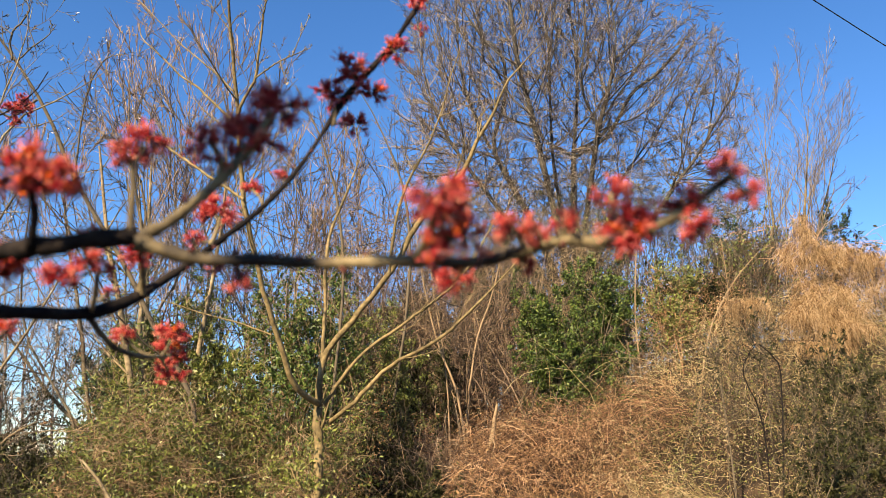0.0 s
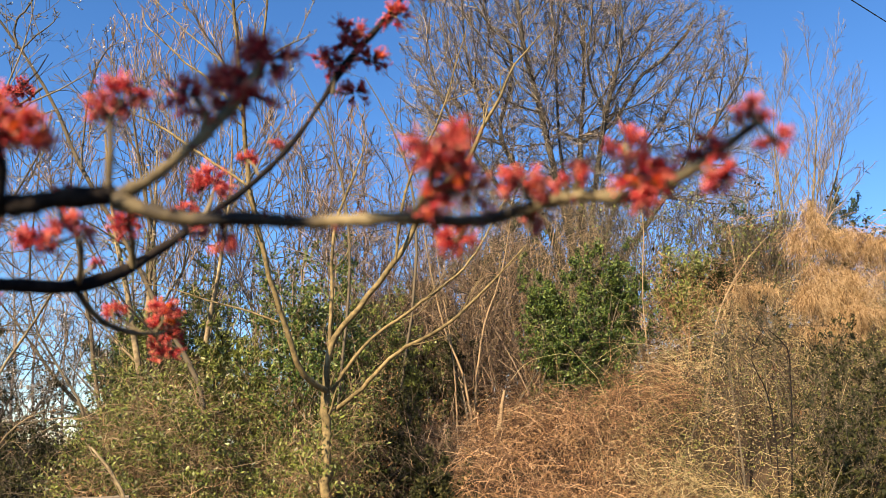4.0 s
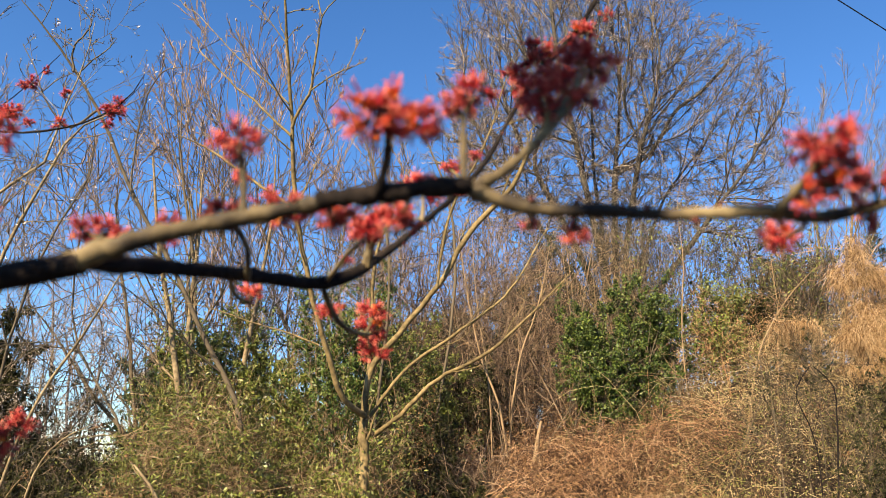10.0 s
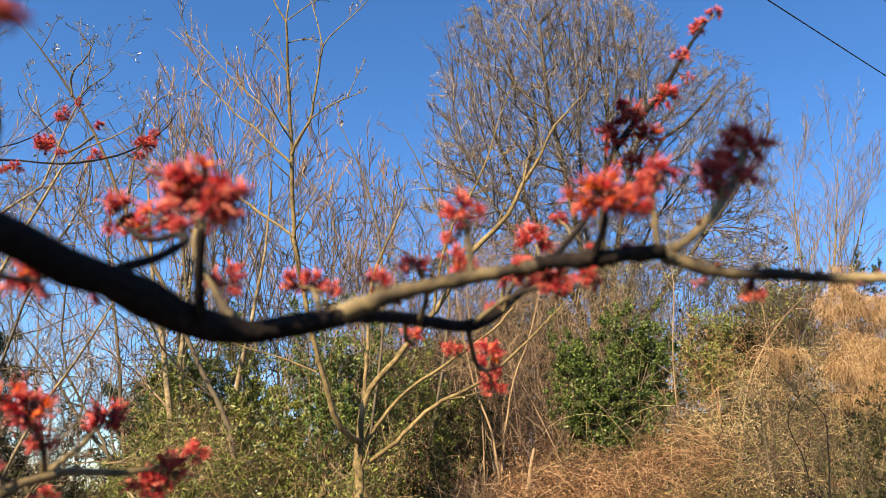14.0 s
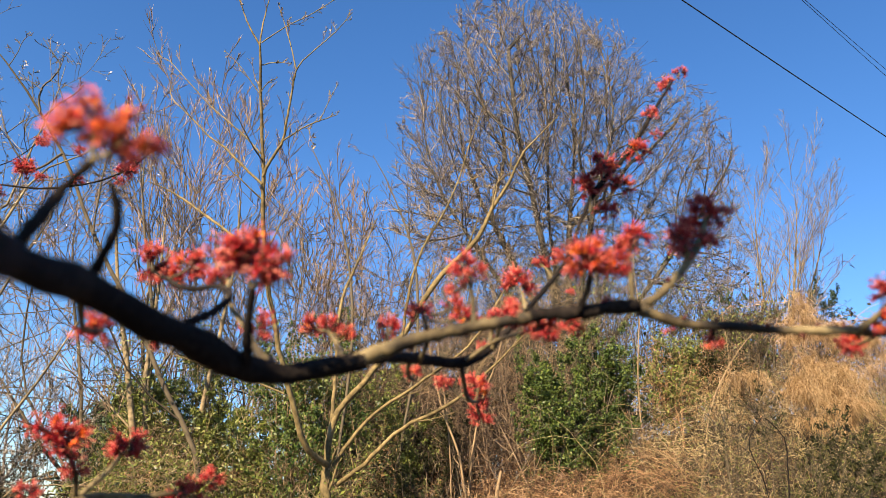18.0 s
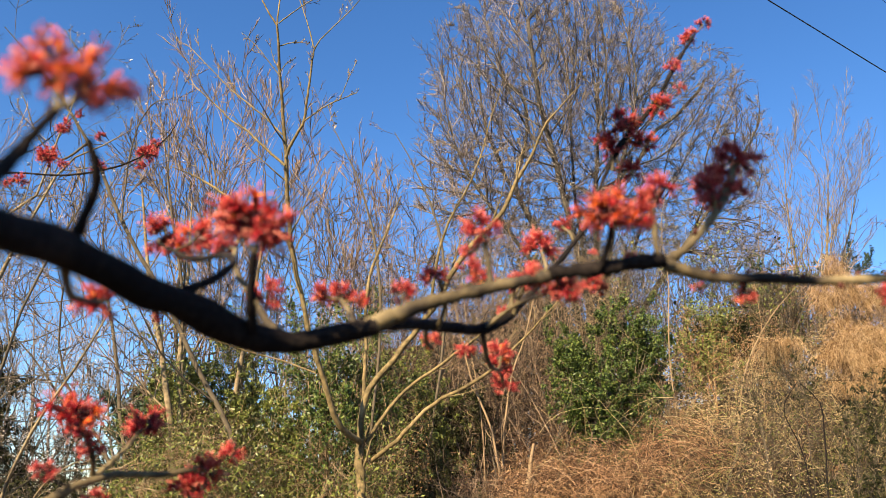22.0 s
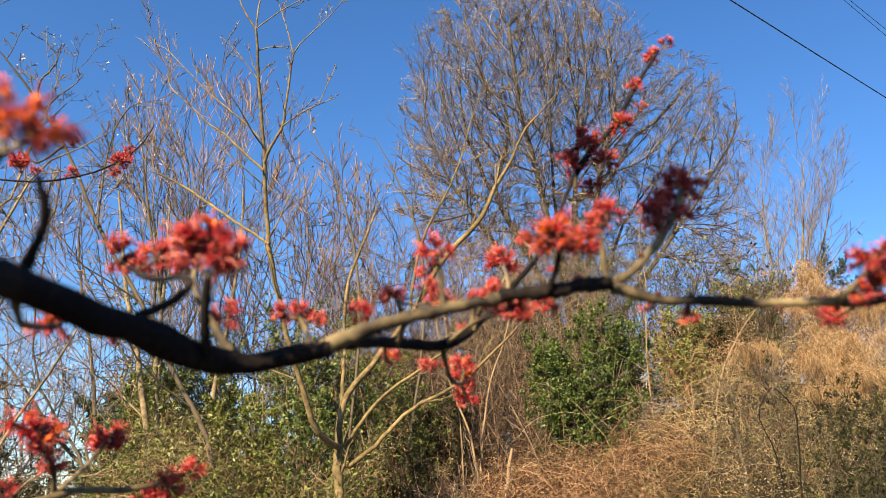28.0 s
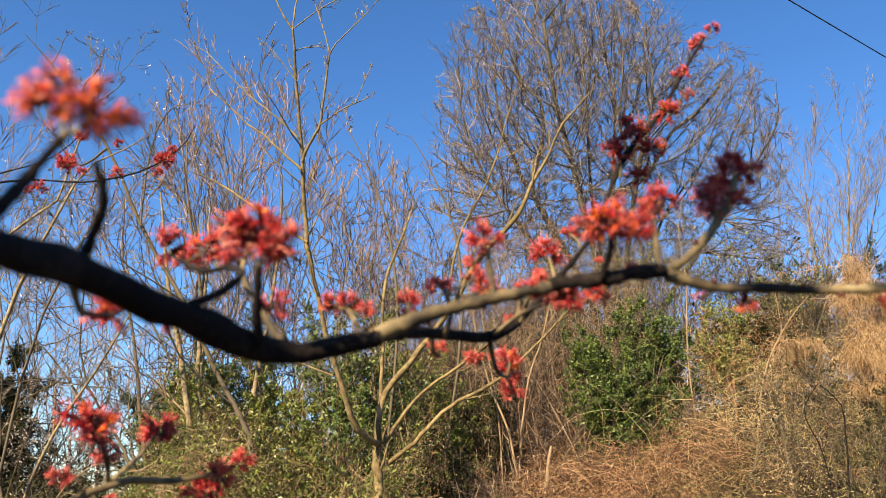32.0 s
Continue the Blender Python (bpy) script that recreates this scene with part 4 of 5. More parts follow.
def bush(name, spots, foot_y, leaf_n, size, material, label, stems=14, r0=0.018, twig_mat=None, fan=0.35, long=1.7, category="shrub", min_r=0.002, levels=None, group="", tufts=1.0):
    """A shrub grown from its foot: stems to places in its crown, side twigs, and leaves on the twigs."""
    top = new(name)
    mid = np.mean([c for c, h in spots], 0)
    foot = np.array([mid[0], foot_y or mid[1], 0])
    foot[2] = ground_z(foot[0], foot[1]) - 0.03
    top.location = foot
    lines = []
    for i in range(stems):
        c, h = spots[i % len(spots)]
        end = np.array(c) + unit(rng.normal(size=3)) * rng.uniform(0.3, 1.0) * np.array(h) - foot
        start = rng.normal(size=3) * [fan, fan * 0.6, 0]
        lines.append(smooth_line([(*start, r0), (*(start * 0.5 + end * [0.35, 0.4, 0.5]), r0 * 0.75), (*end, r0 * 0.25)], 9))
    lines = np.array(lines)
    p, r = lines[:, :, :3], np.maximum(lines[:, :, 3], min_r)
    for q in range(len(p)):
        link("stem", quads(*tube_arrays(p[q : q + 1], r[q : q + 1], 5)), twig_mat or TWIG_TAN, top)
    twigs = []
    for setting in levels or [lv(9, 5, 0.3, (0.18, 0.4), (0.4, 1.1), 0.5, up=0.1, wiggle=0.2), lv(6, 4, 0.15, (0.3, 0.7), (0.4, 1.1), 0.6, up=0.05, wiggle=0.2)]:
        p, r = grow(p, r, **setting)
        r = np.maximum(r, min_r)
        twigs.append(tube_arrays(p, r))
    tagged(link("twig_mass", quads(*merge(*twigs)), twig_mat or TWIG_TAN, top), kind="stuff")
    if leaf_n:
        if tufts < 1:
            p = p[rng.choice(len(p), int(len(p) * tufts), replace=False)]
        tagged(link("foliage", quads(*leaf_arrays(clumped(p, leaf_n, size * 0.9, size * 12, 0.65), size, long=long)), material, top), kind="stuff")
    return tagged(top, label, category, group)


for c, h, n in (((-1.490, 9.300, 3.624), (0.35, 0.3, 0.5), 3200), ((-1.064, 9.400, 3.449), (0.3, 0.3, 0.6), 2600), ((-1.275, 9.200, 2.915), (0.5, 0.35, 0.4), 3400), ((-0.752, 9.500, 2.914), (0.3, 0.3, 0.4), 1800), ((-3.864, 10.400, 3.139), (0.15, 0.2, 0.6), 1200), ((-2.933, 10.400, 3.180), (0.3, 0.2, 0.5), 1700), ((-3.499, 10.500, 3.094), (0.3, 0.2, 0.5), 1500), ((-2.031, 9.800, 3.119), (0.3, 0.3, 0.4), 1800)):
    bush("climbing_vine", [(c, h)], 0, int(n * 1.5), 0.028, GREEN_LEAF, "dark green climbing vine hanging on thicket stems", 8, 0.012, TWIG_TAN, 0.15, category="vine", group="climbing vines")
for c, h, n in (((-3.645, 10.000, 2.639), (0.25, 0.3, 0.5), 1800), ((-3.327, 9.900, 2.713), (0.4, 0.3, 0.5), 2800), ((-2.705, 9.800, 2.656), (0.4, 0.3, 0.5), 2800), ((-2.114, 9.700, 2.741), (0.4, 0.3, 0.4), 2400), ((-2.944, 10.300, 3.473), (0.3, 0.3, 0.4), 1500)):
    bush("climbing_vine", [(c, h)], 0, int(n * 2.6), 0.025, IVY, "tan and olive climbing vine draped over thicket stems", 9, 0.008, STRAW, 0.3, long=2.4, category="vine", group="climbing vines", tufts=0.5)
trunk_line = smooth_line([at(sap_low, 0.1), at((-0.849, 7.700, 1.408), 0.1), at((-0.886, 7.750, 1.932), 0.08)], 20)[None, :, :3]
stuff("trunk_vine_leaves", quads(*leaf_arrays(along(trunk_line, 260, 0.1), 0.03)), IVY, "vine leaves climbing the foot of the young tree", "vines")
# the bush at x -4.2 has olive leaves to paint the shade there
for c, h, n, m in (((-5.067, 9.500, 1.508), (0.7, 0.5, 0.3), 1500, OLIVE), ((-4.219, 9.000, 1.538), (0.7, 0.5, 0.25), 1200, OLIVE), ((-3.733, 9.200, 1.626), (0.6, 0.5, 0.3), 1600, IVY), ((-5.779, 9.500, 1.606), (0.7, 0.5, 0.4), 1300, OLIVE), ((-6.805, 13.000, 1.674), (0.9, 0.6, 0.25), 1200, OLIVE), ((-6.588, 12.000, 2.008), (0.5, 0.4, 0.35), 1400, OLIVE), ((-7.303, 12.000, 2.128), (0.6, 0.4, 0.4), 1400, OLIVE), ((-7.242, 12.000, 3.268), (0.35, 0.5, 0.6), 7500, OLIVE), ((-6.953, 11.000, 2.462), (0.4, 0.4, 0.5), 5000, OLIVE), ((-5.830, 12.000, 2.486), (0.25, 0.3, 0.35), 500, OLIVE), ((-6.228, 14.000, 1.732), (1.2, 0.6, 0.3), 2200, OLIVE), ((-0.340, 9.200, 2.034), (0.7, 0.5, 0.35), 1700, OLIVE), ((-0.728, 9.600, 2.443), (0.6, 0.4, 0.4), 1500, OLIVE), ((-0.293, 10.600, 2.940), (0.5, 0.4, 0.5), 2600, IVY), ((-0.199, 8.800, 1.428), (0.45, 0.35, 0.3), 2600, OLIVE), ((0.210, 8.500, 1.233), (0.35, 0.3, 0.25), 1800, OLIVE), ((0.257, 10.800, 2.912), (0.5, 0.4, 0.4), 1800, OLIVE), ((-0.816, 11.000, 3.374), (0.5, 0.4, 0.5), 2200, IVY)):
    bush("low_bush", [(c, h)], 0, int(n * 3.4), 0.024, m, "low tangled bush of dry twigs and dull leaves", 9, 0.01, TWIG_GREY, 0.6, group="low bushes")
clump = np.array((3.059, 7.500, 1.867))
stuff("pale_leaf_clump", quads(*leaf_arrays(clump + rng.normal(size=(420, 3)) * [0.16, 0.1, 0.12], 0.014)), PALE_LEAF, "pale clump of dead leaves on the bank", "dry leaves")
bush("evergreen_shrub", [((1.840, 10.800, 3.863), (0.6, 0.5, 0.45)), ((2.4, 10.900, 4.163), (0.62, 0.5, 0.4)), ((1.646, 10.600, 3.103), (0.4, 0.5, 0.45)), ((2.4, 10.800, 3.409), (0.62, 0.5, 0.5)), ((2.85, 11.000, 3.75), (0.4, 0.4, 0.3)), ((2.012, 10.500, 2.953), (0.5, 0.4, 0.3))], 0,
     62000, 0.026, GREEN_LEAF, "dense glossy dark green shrub amid dry brambles", 34, 0.014, TWIG_GREY, min_r=0.0026, fan=0.6, tufts=0.6)
p, r = canes(70, (1.0, 4.0), (9.0, 10.3), lambda x, y: 1.2 + 0 * x, (0.8, 2.0), (0.002, 0.0042), k=9, rise_by=1.2, droop=0.25, lift=(0.3, 1.0))
stuff("arching_vines", quads(*tube_arrays(p, r)), STRAW, "pale arching vine stems over the evergreen shrub", "vines")
p, r = canes(900, (1.3, 3.4), (9.2, 10.2), lambda x, y: 0.9 + 0 * x, (0.3, 1.0), (0.0018, 0.0035), k=7, rise_by=0.8, droop=0.22, lift=(0.3, 1.0))
stuff("reddish_canes", quads(*tube_arrays(p, r)), BRAMBLE, "reddish arching canes at the foot of the evergreen shrub", "brambles")
bush("vine_mound", [((4.248, 12.700, 4.649), (0.6, 0.5, 0.3)), ((4.621, 12.700, 4.568), (0.4, 0.4, 0.25))], 0, 5000, 0.03, IVY, "low rounded mound of light green vine leaves", 14, 0.01)
for c, h, n in (((4.380, 8.300, 2.548), (0.3, 0.4, 0.25), 420), ((4.678, 8.300, 2.799), (0.35, 0.4, 0.35), 1500), ((3.989, 9.000, 3.183), (0.35, 0.3, 0.12), 260), ((4.15, 7.400, 1.7), (0.35, 0.35, 0.4), 2200), ((4.5, 7.300, 1.5), (0.4, 0.35, 0.35), 2000), ((4.3, 7.600, 2.2), (0.3, 0.35, 0.25), 1000), ((3.85, 7.300, 1.35), (0.3, 0.35, 0.3), 1700), ((3.8, 7.500, 1.85), (0.2, 0.3, 0.25), 700), ((4.6, 8.000, 2.4), (0.3, 0.4, 0.3), 1100), ((3.569, 8.800, 3.003), (0.25, 0.3, 0.15), 200)):
    bush("dark_shrub", [(c, h)], 0, n, 0.021, OLIVE, "loose dark shrub with small leaves on the bank", 5, 0.007, TWIG_GREY, 0.4, long=2.6, group="dark shrubs", tufts=0.45)

red_levels = [lv(7, 6, 0.15, (0.35, 0.65), (0.3, 1.0), 0.5, up=0.08, wiggle=0.25), lv(6, 5, 0.15, (0.35, 0.65), (0.4, 1.0), 0.6, up=0.08, wiggle=0.25), lv(2, 3, 0.3, (0.4, 0.7), (0.4, 0.9), 0.7, up=0.1, wiggle=0.2)]
cross_levels = [lv(7, 5, 0.15, (0.25, 0.5), (0.6, 1.3), 0.5, up=0.0, wiggle=0.28), lv(5, 4, 0.15, (0.35, 0.7), (0.5, 1.2), 0.6, up=0.0, wiggle=0.28), lv(2, 3, 0.2, (0.4, 0.7), (0.4, 1.0), 0.7, up=0.0, wiggle=0.25)]
for c, h in (((-1.35, 12.0, 5.63), (0.8, 0.4, 0.6)), ((-0.72, 12.2, 6.03), (0.8, 0.4, 0.6)), ((-0.13, 12.0, 5.58), (0.8, 0.4, 0.6)), ((-0.90, 11.6, 4.85), (0.8, 0.4, 0.6)), ((0.34, 12.6, 6.33), (0.8, 0.4, 0.6)), ((-0.519, 11.200, 3.757), (0.9, 0.4, 0.5)), ((0.225, 11.200, 4.046), (0.9, 0.4, 0.6)), ((1.081, 11.400, 4.392), (0.9, 0.4, 0.7)), ((0.650, 11.000, 3.438), (0.9, 0.4, 0.4)), ((1.554, 12.500, 5.172), (0.8, 0.4, 0.6))):
    bush("bare_shrub", [(c, h)], 0, 0, 0.03, TWIG_TAN, "bare shrub of spreading reddish tan twigs", 8, 0.012, TWIG_RED, 0.7, levels=cross_levels, min_r=0.003, group="bare shrubs")
for c, h in (((4.449, 14.500, 5.977), (0.8, 0.5, 0.6)), ((5.443, 14.500, 6.020), (0.8, 0.5, 0.6)), ((5.870, 14.000, 5.560), (0.6, 0.5, 0.5)), ((3.688, 15.000, 6.210), (0.7, 0.5, 0.7)), ((6.286, 13.500, 5.551), (0.6, 0.5, 0.4))):
    bush("bare_shrub", [(c, h)], 0, 500, 0.04, IVY, "bare grey brown shrub at the top of the bank", 10, 0.018, TWIG_GREY, 0.4, levels=red_levels, min_r=0.0034, group="bare shrubs")

for c, h in (((0.870, 16.000, 6.006), (1.2, 0.6, 0.8)), ((1.955, 17.000, 6.598), (1.2, 0.6, 0.9)), ((3.083, 17.500, 6.932), (1.2, 0.6, 0.9)), ((3.792, 16.500, 6.531), (1.2, 0.6, 0.8))):
    bush("bare_shrub", [(c, h)], 0, 900, 0.035, OLIVE, "tall bare shrub of dense grey brown twigs", 12, 0.022, TWIG_GREY, 0.6, levels=red_levels, min_r=0.0045, group="bare shrubs")

for c, h in (((-6.374, 11.000, 3.800), (1.0, 0.5, 0.8)), ((-5.667, 11.500, 3.767), (0.9, 0.5, 0.8)), ((-4.946, 12.000, 4.090), (0.9, 0.5, 0.9)), ((-3.852, 12.000, 4.138), (0.9, 0.5, 0.8)), ((-3.089, 12.500, 4.479), (0.9, 0.5, 0.9)), ((-1.965, 12.500, 4.724), (0.9, 0.5, 0.8)), ((-5.719, 11.000, 2.670), (0.9, 0.5, 0.6)), ((-1.018, 12.500, 4.863), (0.9, 0.5, 0.7))):
    bush("bare_shrub", [(c, h)], 0, 900, 0.02, BUD_PALE, "bare shrub of crossing grey twigs in the thicket", 3, 0.012, TWIG_GREY, 0.8, levels=cross_levels, min_r=0.003, group="bare shrubs")

for c, h, m in (((4.013, 12.600, 4.375), (0.5, 0.4, 0.3), IVY), ((4.600, 12.400, 4.406), (0.5, 0.4, 0.25), OLIVE), ((4.008, 11.800, 3.896), (0.5, 0.4, 0.2), IVY), ((4.973, 12.200, 4.287), (0.4, 0.4, 0.2), OLIVE)):
    bush("low_bush", [(c, h)], 0, 1800, 0.03, m, "low tangled bush of dry twigs at the top of the bank", 8, 0.008, BRAMBLE, 0.6, levels=cross_levels, min_r=0.0028, group="low bushes")

for c, h in (((-0.168, 13.500, 4.955), (0.9, 0.5, 0.7)), ((0.560, 14.000, 5.332), (0.9, 0.5, 0.8)), ((1.347, 14.500, 5.729), (0.9, 0.5, 0.8)), ((2.194, 15.000, 6.146), (0.9, 0.5, 0.8)), ((3.226, 15.000, 6.070), (0.8, 0.5, 0.6)), ((0.346, 12.500, 4.052), (0.8, 0.4, 0.5))):
    bush("bare_shrub", [(c, h)], 0, 1200, 0.02, PALE_LEAF, "bare shrub of dense crossing golden brown twigs", 7, 0.013, TWIG_TAN, 0.8, levels=cross_levels, min_r=0.0032, group="bare shrubs")


def strands(blobs, per):
    """Fine hanging dry strands."""
    ps, rs = [], []
    for c, h in blobs:
        n = int(per * h[0] * (h[2] + 0.1))
        d0 = unit(rng.normal(size=(n, 3)))
        knots = np.array(c) + unit(rng.normal(size=(14, 3))) * rng.uniform(0.3, 1, 14)[:, None] * np.array(h)
        a = knots[rng.integers(0, 14, n)] + d0 * rng.uniform(0.0, 0.45, n)[:, None] * np.array(h)
        p = np.zeros((n, 5, 3))
        p[:, 0] = a
        d = unit(np.c_[rng.normal(size=(n, 2)) * 0.8, rng.uniform(-0.5, 0.9, n)])
        st = (rng.uniform(0.08, 0.34, n) / 4)[:, None]
        for j in range(1, 5):
            d = unit(d + rng.normal(size=(n, 3)) * 0.4 + [0, 0, -0.75])
            p[:, j] = p[:, j - 1] + d * st
        ps.append(p), rs.append(rng.uniform(0.0015, 0.0034, n)[:, None] * np.linspace(1, 0.4, 5))
    return tube_arrays(np.concatenate(ps), np.concatenate(rs))


GOLDS = [((5.693, 11.200, 4.629), (0.3, 0.35, 0.35)), ((6.293, 11.200, 4.482), (0.38, 0.4, 0.35)), ((6.757, 11.000, 4.286), (0.6, 0.5, 0.5)), ((5.646, 10.900, 3.885), (0.4, 0.4, 0.3)), ((5.971, 10.600, 3.606), (0.45, 0.4, 0.3)),
         ((4.668, 10.600, 3.746), (0.42, 0.3, 0.12)), ((5.361, 10.300, 3.519), (0.4, 0.35, 0.14)), ((5.818, 10.200, 3.312), (0.4, 0.35, 0.14)), ((5.512, 10.200, 3.108), (0.45, 0.3, 0.16)), ((5.946, 11.400, 5.139), (0.14, 0.2, 0.25))]
stuff("dry_golden_vines", quads(*strands(GOLDS, 8200)), GOLD, "mass of dry golden hanging vine strands on the bank", "dry vines")

# a weathered rail at the foot of the low brush
RAIL = [(-3.185, 7.100, 1.111), (-2.485, 7.100, 1.149)]
rail = new("wooden_rail")
mid = (np.array(RAIL[0]) + np.array(RAIL[1])) / 2
foot = np.array([mid[0], mid[1], float(ground_z(mid[0], mid[1])) - 0.1])
rail.location = foot
ends = np.array([mid + (np.array(q) - mid) - foot for q in RAIL])
beam = ends[0] + (ends[1] - ends[0]) * np.linspace(0, 1, 8)[:, None] + rng.normal(size=(8, 3)) * 0.004
link("beam", quads(*tube_arrays(beam[None], np.full((1, 8), 0.015), 8)), TWIG_OAK, rail)
for u in (0.06, 0.94):
    head = ends[0] + (ends[1] - ends[0]) * u
    base = np.array([head[0], head[1], float(ground_z(foot[0] + head[0], foot[1] + head[1])) - foot[2] - 0.05])
    link("post", quads(*tube_arrays(np.linspace(base, head, 5)[None], np.full((1, 5), 0.013), 8)), TWIG_OAK, rail)
tagged(rail, "pale weathered wooden rail at the foot of dry brush", "rail")
# far evergreens
for c, h, n in (((-4.9, 13.0, 2.9), (0.35, 0.35, 0.75), 3400), ((21.657, 40.000, 13.617), (0.9, 0.8, 0.6), 6000), ((8.912, 22.000, 7.655), (0.9, 0.8, 0.6), 1600), ((-8.279, 20.000, 3.526), (0.7, 0.8, 0.9), 2600), ((-1.259, 17.000, 3.735), (1.6, 1.0, 0.8), 4200), ((-0.260, 16.000, 4.000), (1.3, 0.8, 0.7), 4200), ((0.958, 17.000, 4.712), (1.3, 0.8, 0.8), 3600), ((2.073, 18.000, 5.764), (1.2, 0.8, 0.9), 2600)):
    bush("pine_tree", [(c, h), (np.array(c) + [0.3, 0, h[2] * 0.6], np.array(h) * 0.5)], 0, n, 0.07, PINE, "far dark green pine behind the bare trees", 9, 0.04, TWIG_GREY, 0.3, 4.0, "tree", 0.004, group="far pines")

# ---------------------------------------------------------------- overhead cables
for a, b, size in (((4.760, 11.000, 10.174), (10.229, 15.000, 10.318), 0.011), ((6.838, 11.000, 10.229), (9.135, 13.000, 10.559), 0.005), ((6.980, 11.100, 10.309), (9.271, 13.100, 10.736), 0.005)):
    a, b = np.array(a), np.array(b)
    s = np.linspace(-3, 9, 40)[:, None]
    line = a + (b - a) * s
    line[:, 2] += 0.01 * ((s[:, 0] - 3) ** 2 - 9)
    tagged(link("overhead_cable", quads(*tube_arrays(line[None], np.full((1, 40), size), 8)), CABLE), "black overhead cable crossing the blue sky", "cable", "overhead cables")

# ---------------------------------------------------------------- the flowering maple
MAPLE_FOOT = (-1.7, -0.5, 0.0)
maple = tagged(new("maple_tree"), "red maple with dark bark and clusters of red flowers", "tree")
maple.location = MAPLE_FOOT
FOOT = np.array(MAPLE_FOOT)
WOOD = []


def limb(name, pts, material, k=40, sides=10, knots=0.0, label=""):
    """A stem of the maple through a few places with their radii, with swellings at the nodes."""
    l = smooth_line(pts, k)
    p, r = l[:, :3] - FOOT, np.maximum(l[:, 3], 0.0006)
    WOOD.append(p + FOOT)
    r = r * (1 + knots * np.clip(rng.normal(size=k), -1, 2) * 0.12)
    p[1:-1] += rng.normal(size=(k - 2, 3)) * r[1:-1, None] * 0.07
    return link(name, quads(*tube_arrays(p[None], r[None], sides)), material, maple, label)


limb("trunk", [(-1.7, -0.5, -0.1, 0.075), (-1.68, -0.48, 0.8, 0.065), (-1.62, -0.5, 1.7, 0.055), (-1.6, -0.55, 2.8, 0.04), (-1.5, -0.6, 4.0, 0.02)], BARK_OLD_SHADED, 40, 16, 1)
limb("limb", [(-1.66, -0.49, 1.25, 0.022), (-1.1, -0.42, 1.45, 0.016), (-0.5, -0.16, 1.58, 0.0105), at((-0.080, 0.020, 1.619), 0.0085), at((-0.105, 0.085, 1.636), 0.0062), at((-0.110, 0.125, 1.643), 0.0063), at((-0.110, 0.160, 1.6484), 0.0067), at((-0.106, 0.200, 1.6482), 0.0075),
     at((-0.096, 0.245, 1.648), 0.0079), at((-0.082, 0.285, 1.6448), 0.008), at((-0.065, 0.312, 1.645), 0.0069), at((-0.041, 0.316, 1.650), 0.0058), at((-0.012, 0.316, 1.656), 0.0055)], BARK_OLD_SHADED, 90, 14, 1)
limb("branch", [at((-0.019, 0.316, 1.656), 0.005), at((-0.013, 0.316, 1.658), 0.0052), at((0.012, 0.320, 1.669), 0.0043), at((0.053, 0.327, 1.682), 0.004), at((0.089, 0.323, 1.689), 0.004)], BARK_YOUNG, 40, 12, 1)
# the same branch goes on; the darker bark paints the shade before the junction
limb("branch", [at((0.087, 0.323, 1.689), 0.004), at((0.092, 0.323, 1.690), 0.0041), at((0.114, 0.317, 1.691), 0.0043), at((0.137, 0.322, 1.696), 0.0043), at((0.157, 0.328, 1.700), 0.0043)], BARK_OLD_SHADED, 30, 12, 1)
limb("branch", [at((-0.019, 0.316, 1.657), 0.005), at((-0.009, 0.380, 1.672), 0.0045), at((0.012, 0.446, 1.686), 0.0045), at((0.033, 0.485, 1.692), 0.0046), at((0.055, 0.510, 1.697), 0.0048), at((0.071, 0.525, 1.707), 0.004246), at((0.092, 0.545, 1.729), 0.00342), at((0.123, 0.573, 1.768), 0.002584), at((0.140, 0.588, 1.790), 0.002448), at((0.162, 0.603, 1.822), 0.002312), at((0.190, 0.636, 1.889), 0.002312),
     at((0.206, 0.640, 1.922), 0.0034), at((0.248, 0.635, 1.974), 0.0028), at((0.275, 0.640, 2.022), 0.0023), at((0.326, 0.700, 2.110), 0.0016)], BARK_OLD_SHADED, 90, 12, 1)
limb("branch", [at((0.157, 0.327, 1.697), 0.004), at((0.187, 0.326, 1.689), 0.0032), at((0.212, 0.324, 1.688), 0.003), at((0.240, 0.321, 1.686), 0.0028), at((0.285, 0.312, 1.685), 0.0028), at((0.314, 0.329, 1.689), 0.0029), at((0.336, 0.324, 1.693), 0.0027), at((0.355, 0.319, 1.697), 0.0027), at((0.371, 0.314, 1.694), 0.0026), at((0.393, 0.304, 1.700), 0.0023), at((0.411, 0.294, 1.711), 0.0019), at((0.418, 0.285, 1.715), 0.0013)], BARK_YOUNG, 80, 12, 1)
limb("twig", [at((0.156, 0.328, 1.698), 0.0032), at((0.171, 0.329, 1.708), 0.0028), at((0.187, 0.332, 1.725), 0.0026), at((0.203, 0.337, 1.748), 0.0024), at((0.211, 0.342, 1.767), 0.0016)], BARK_YOUNG, 30, 10, 1)

# unseen leaning top with twigs and flowers, added to shade the bank's right edge
limb("trunk", [(-1.52, -0.6, 3.8, 0.03), (-1.2, -0.7, 5.2, 0.028), (-0.4, -0.7, 6.8, 0.022), (0.6, -0.6, 8.4, 0.012), (1.2, -0.5, 9.4, 0.006)], BARK_OLD_SHADED, 30, 10, 1)
top_p = smooth_line([(-1.2, -0.7, 5.2, 0.02), (-0.4, -0.7, 6.8, 0.02), (0.6, -0.6, 8.4, 0.014), (1.2, -0.5, 9.4, 0.008)], 14)[None]
p, r = top_p[:, :, :3], top_p[:, :, 3]
shade_crown_parts = []
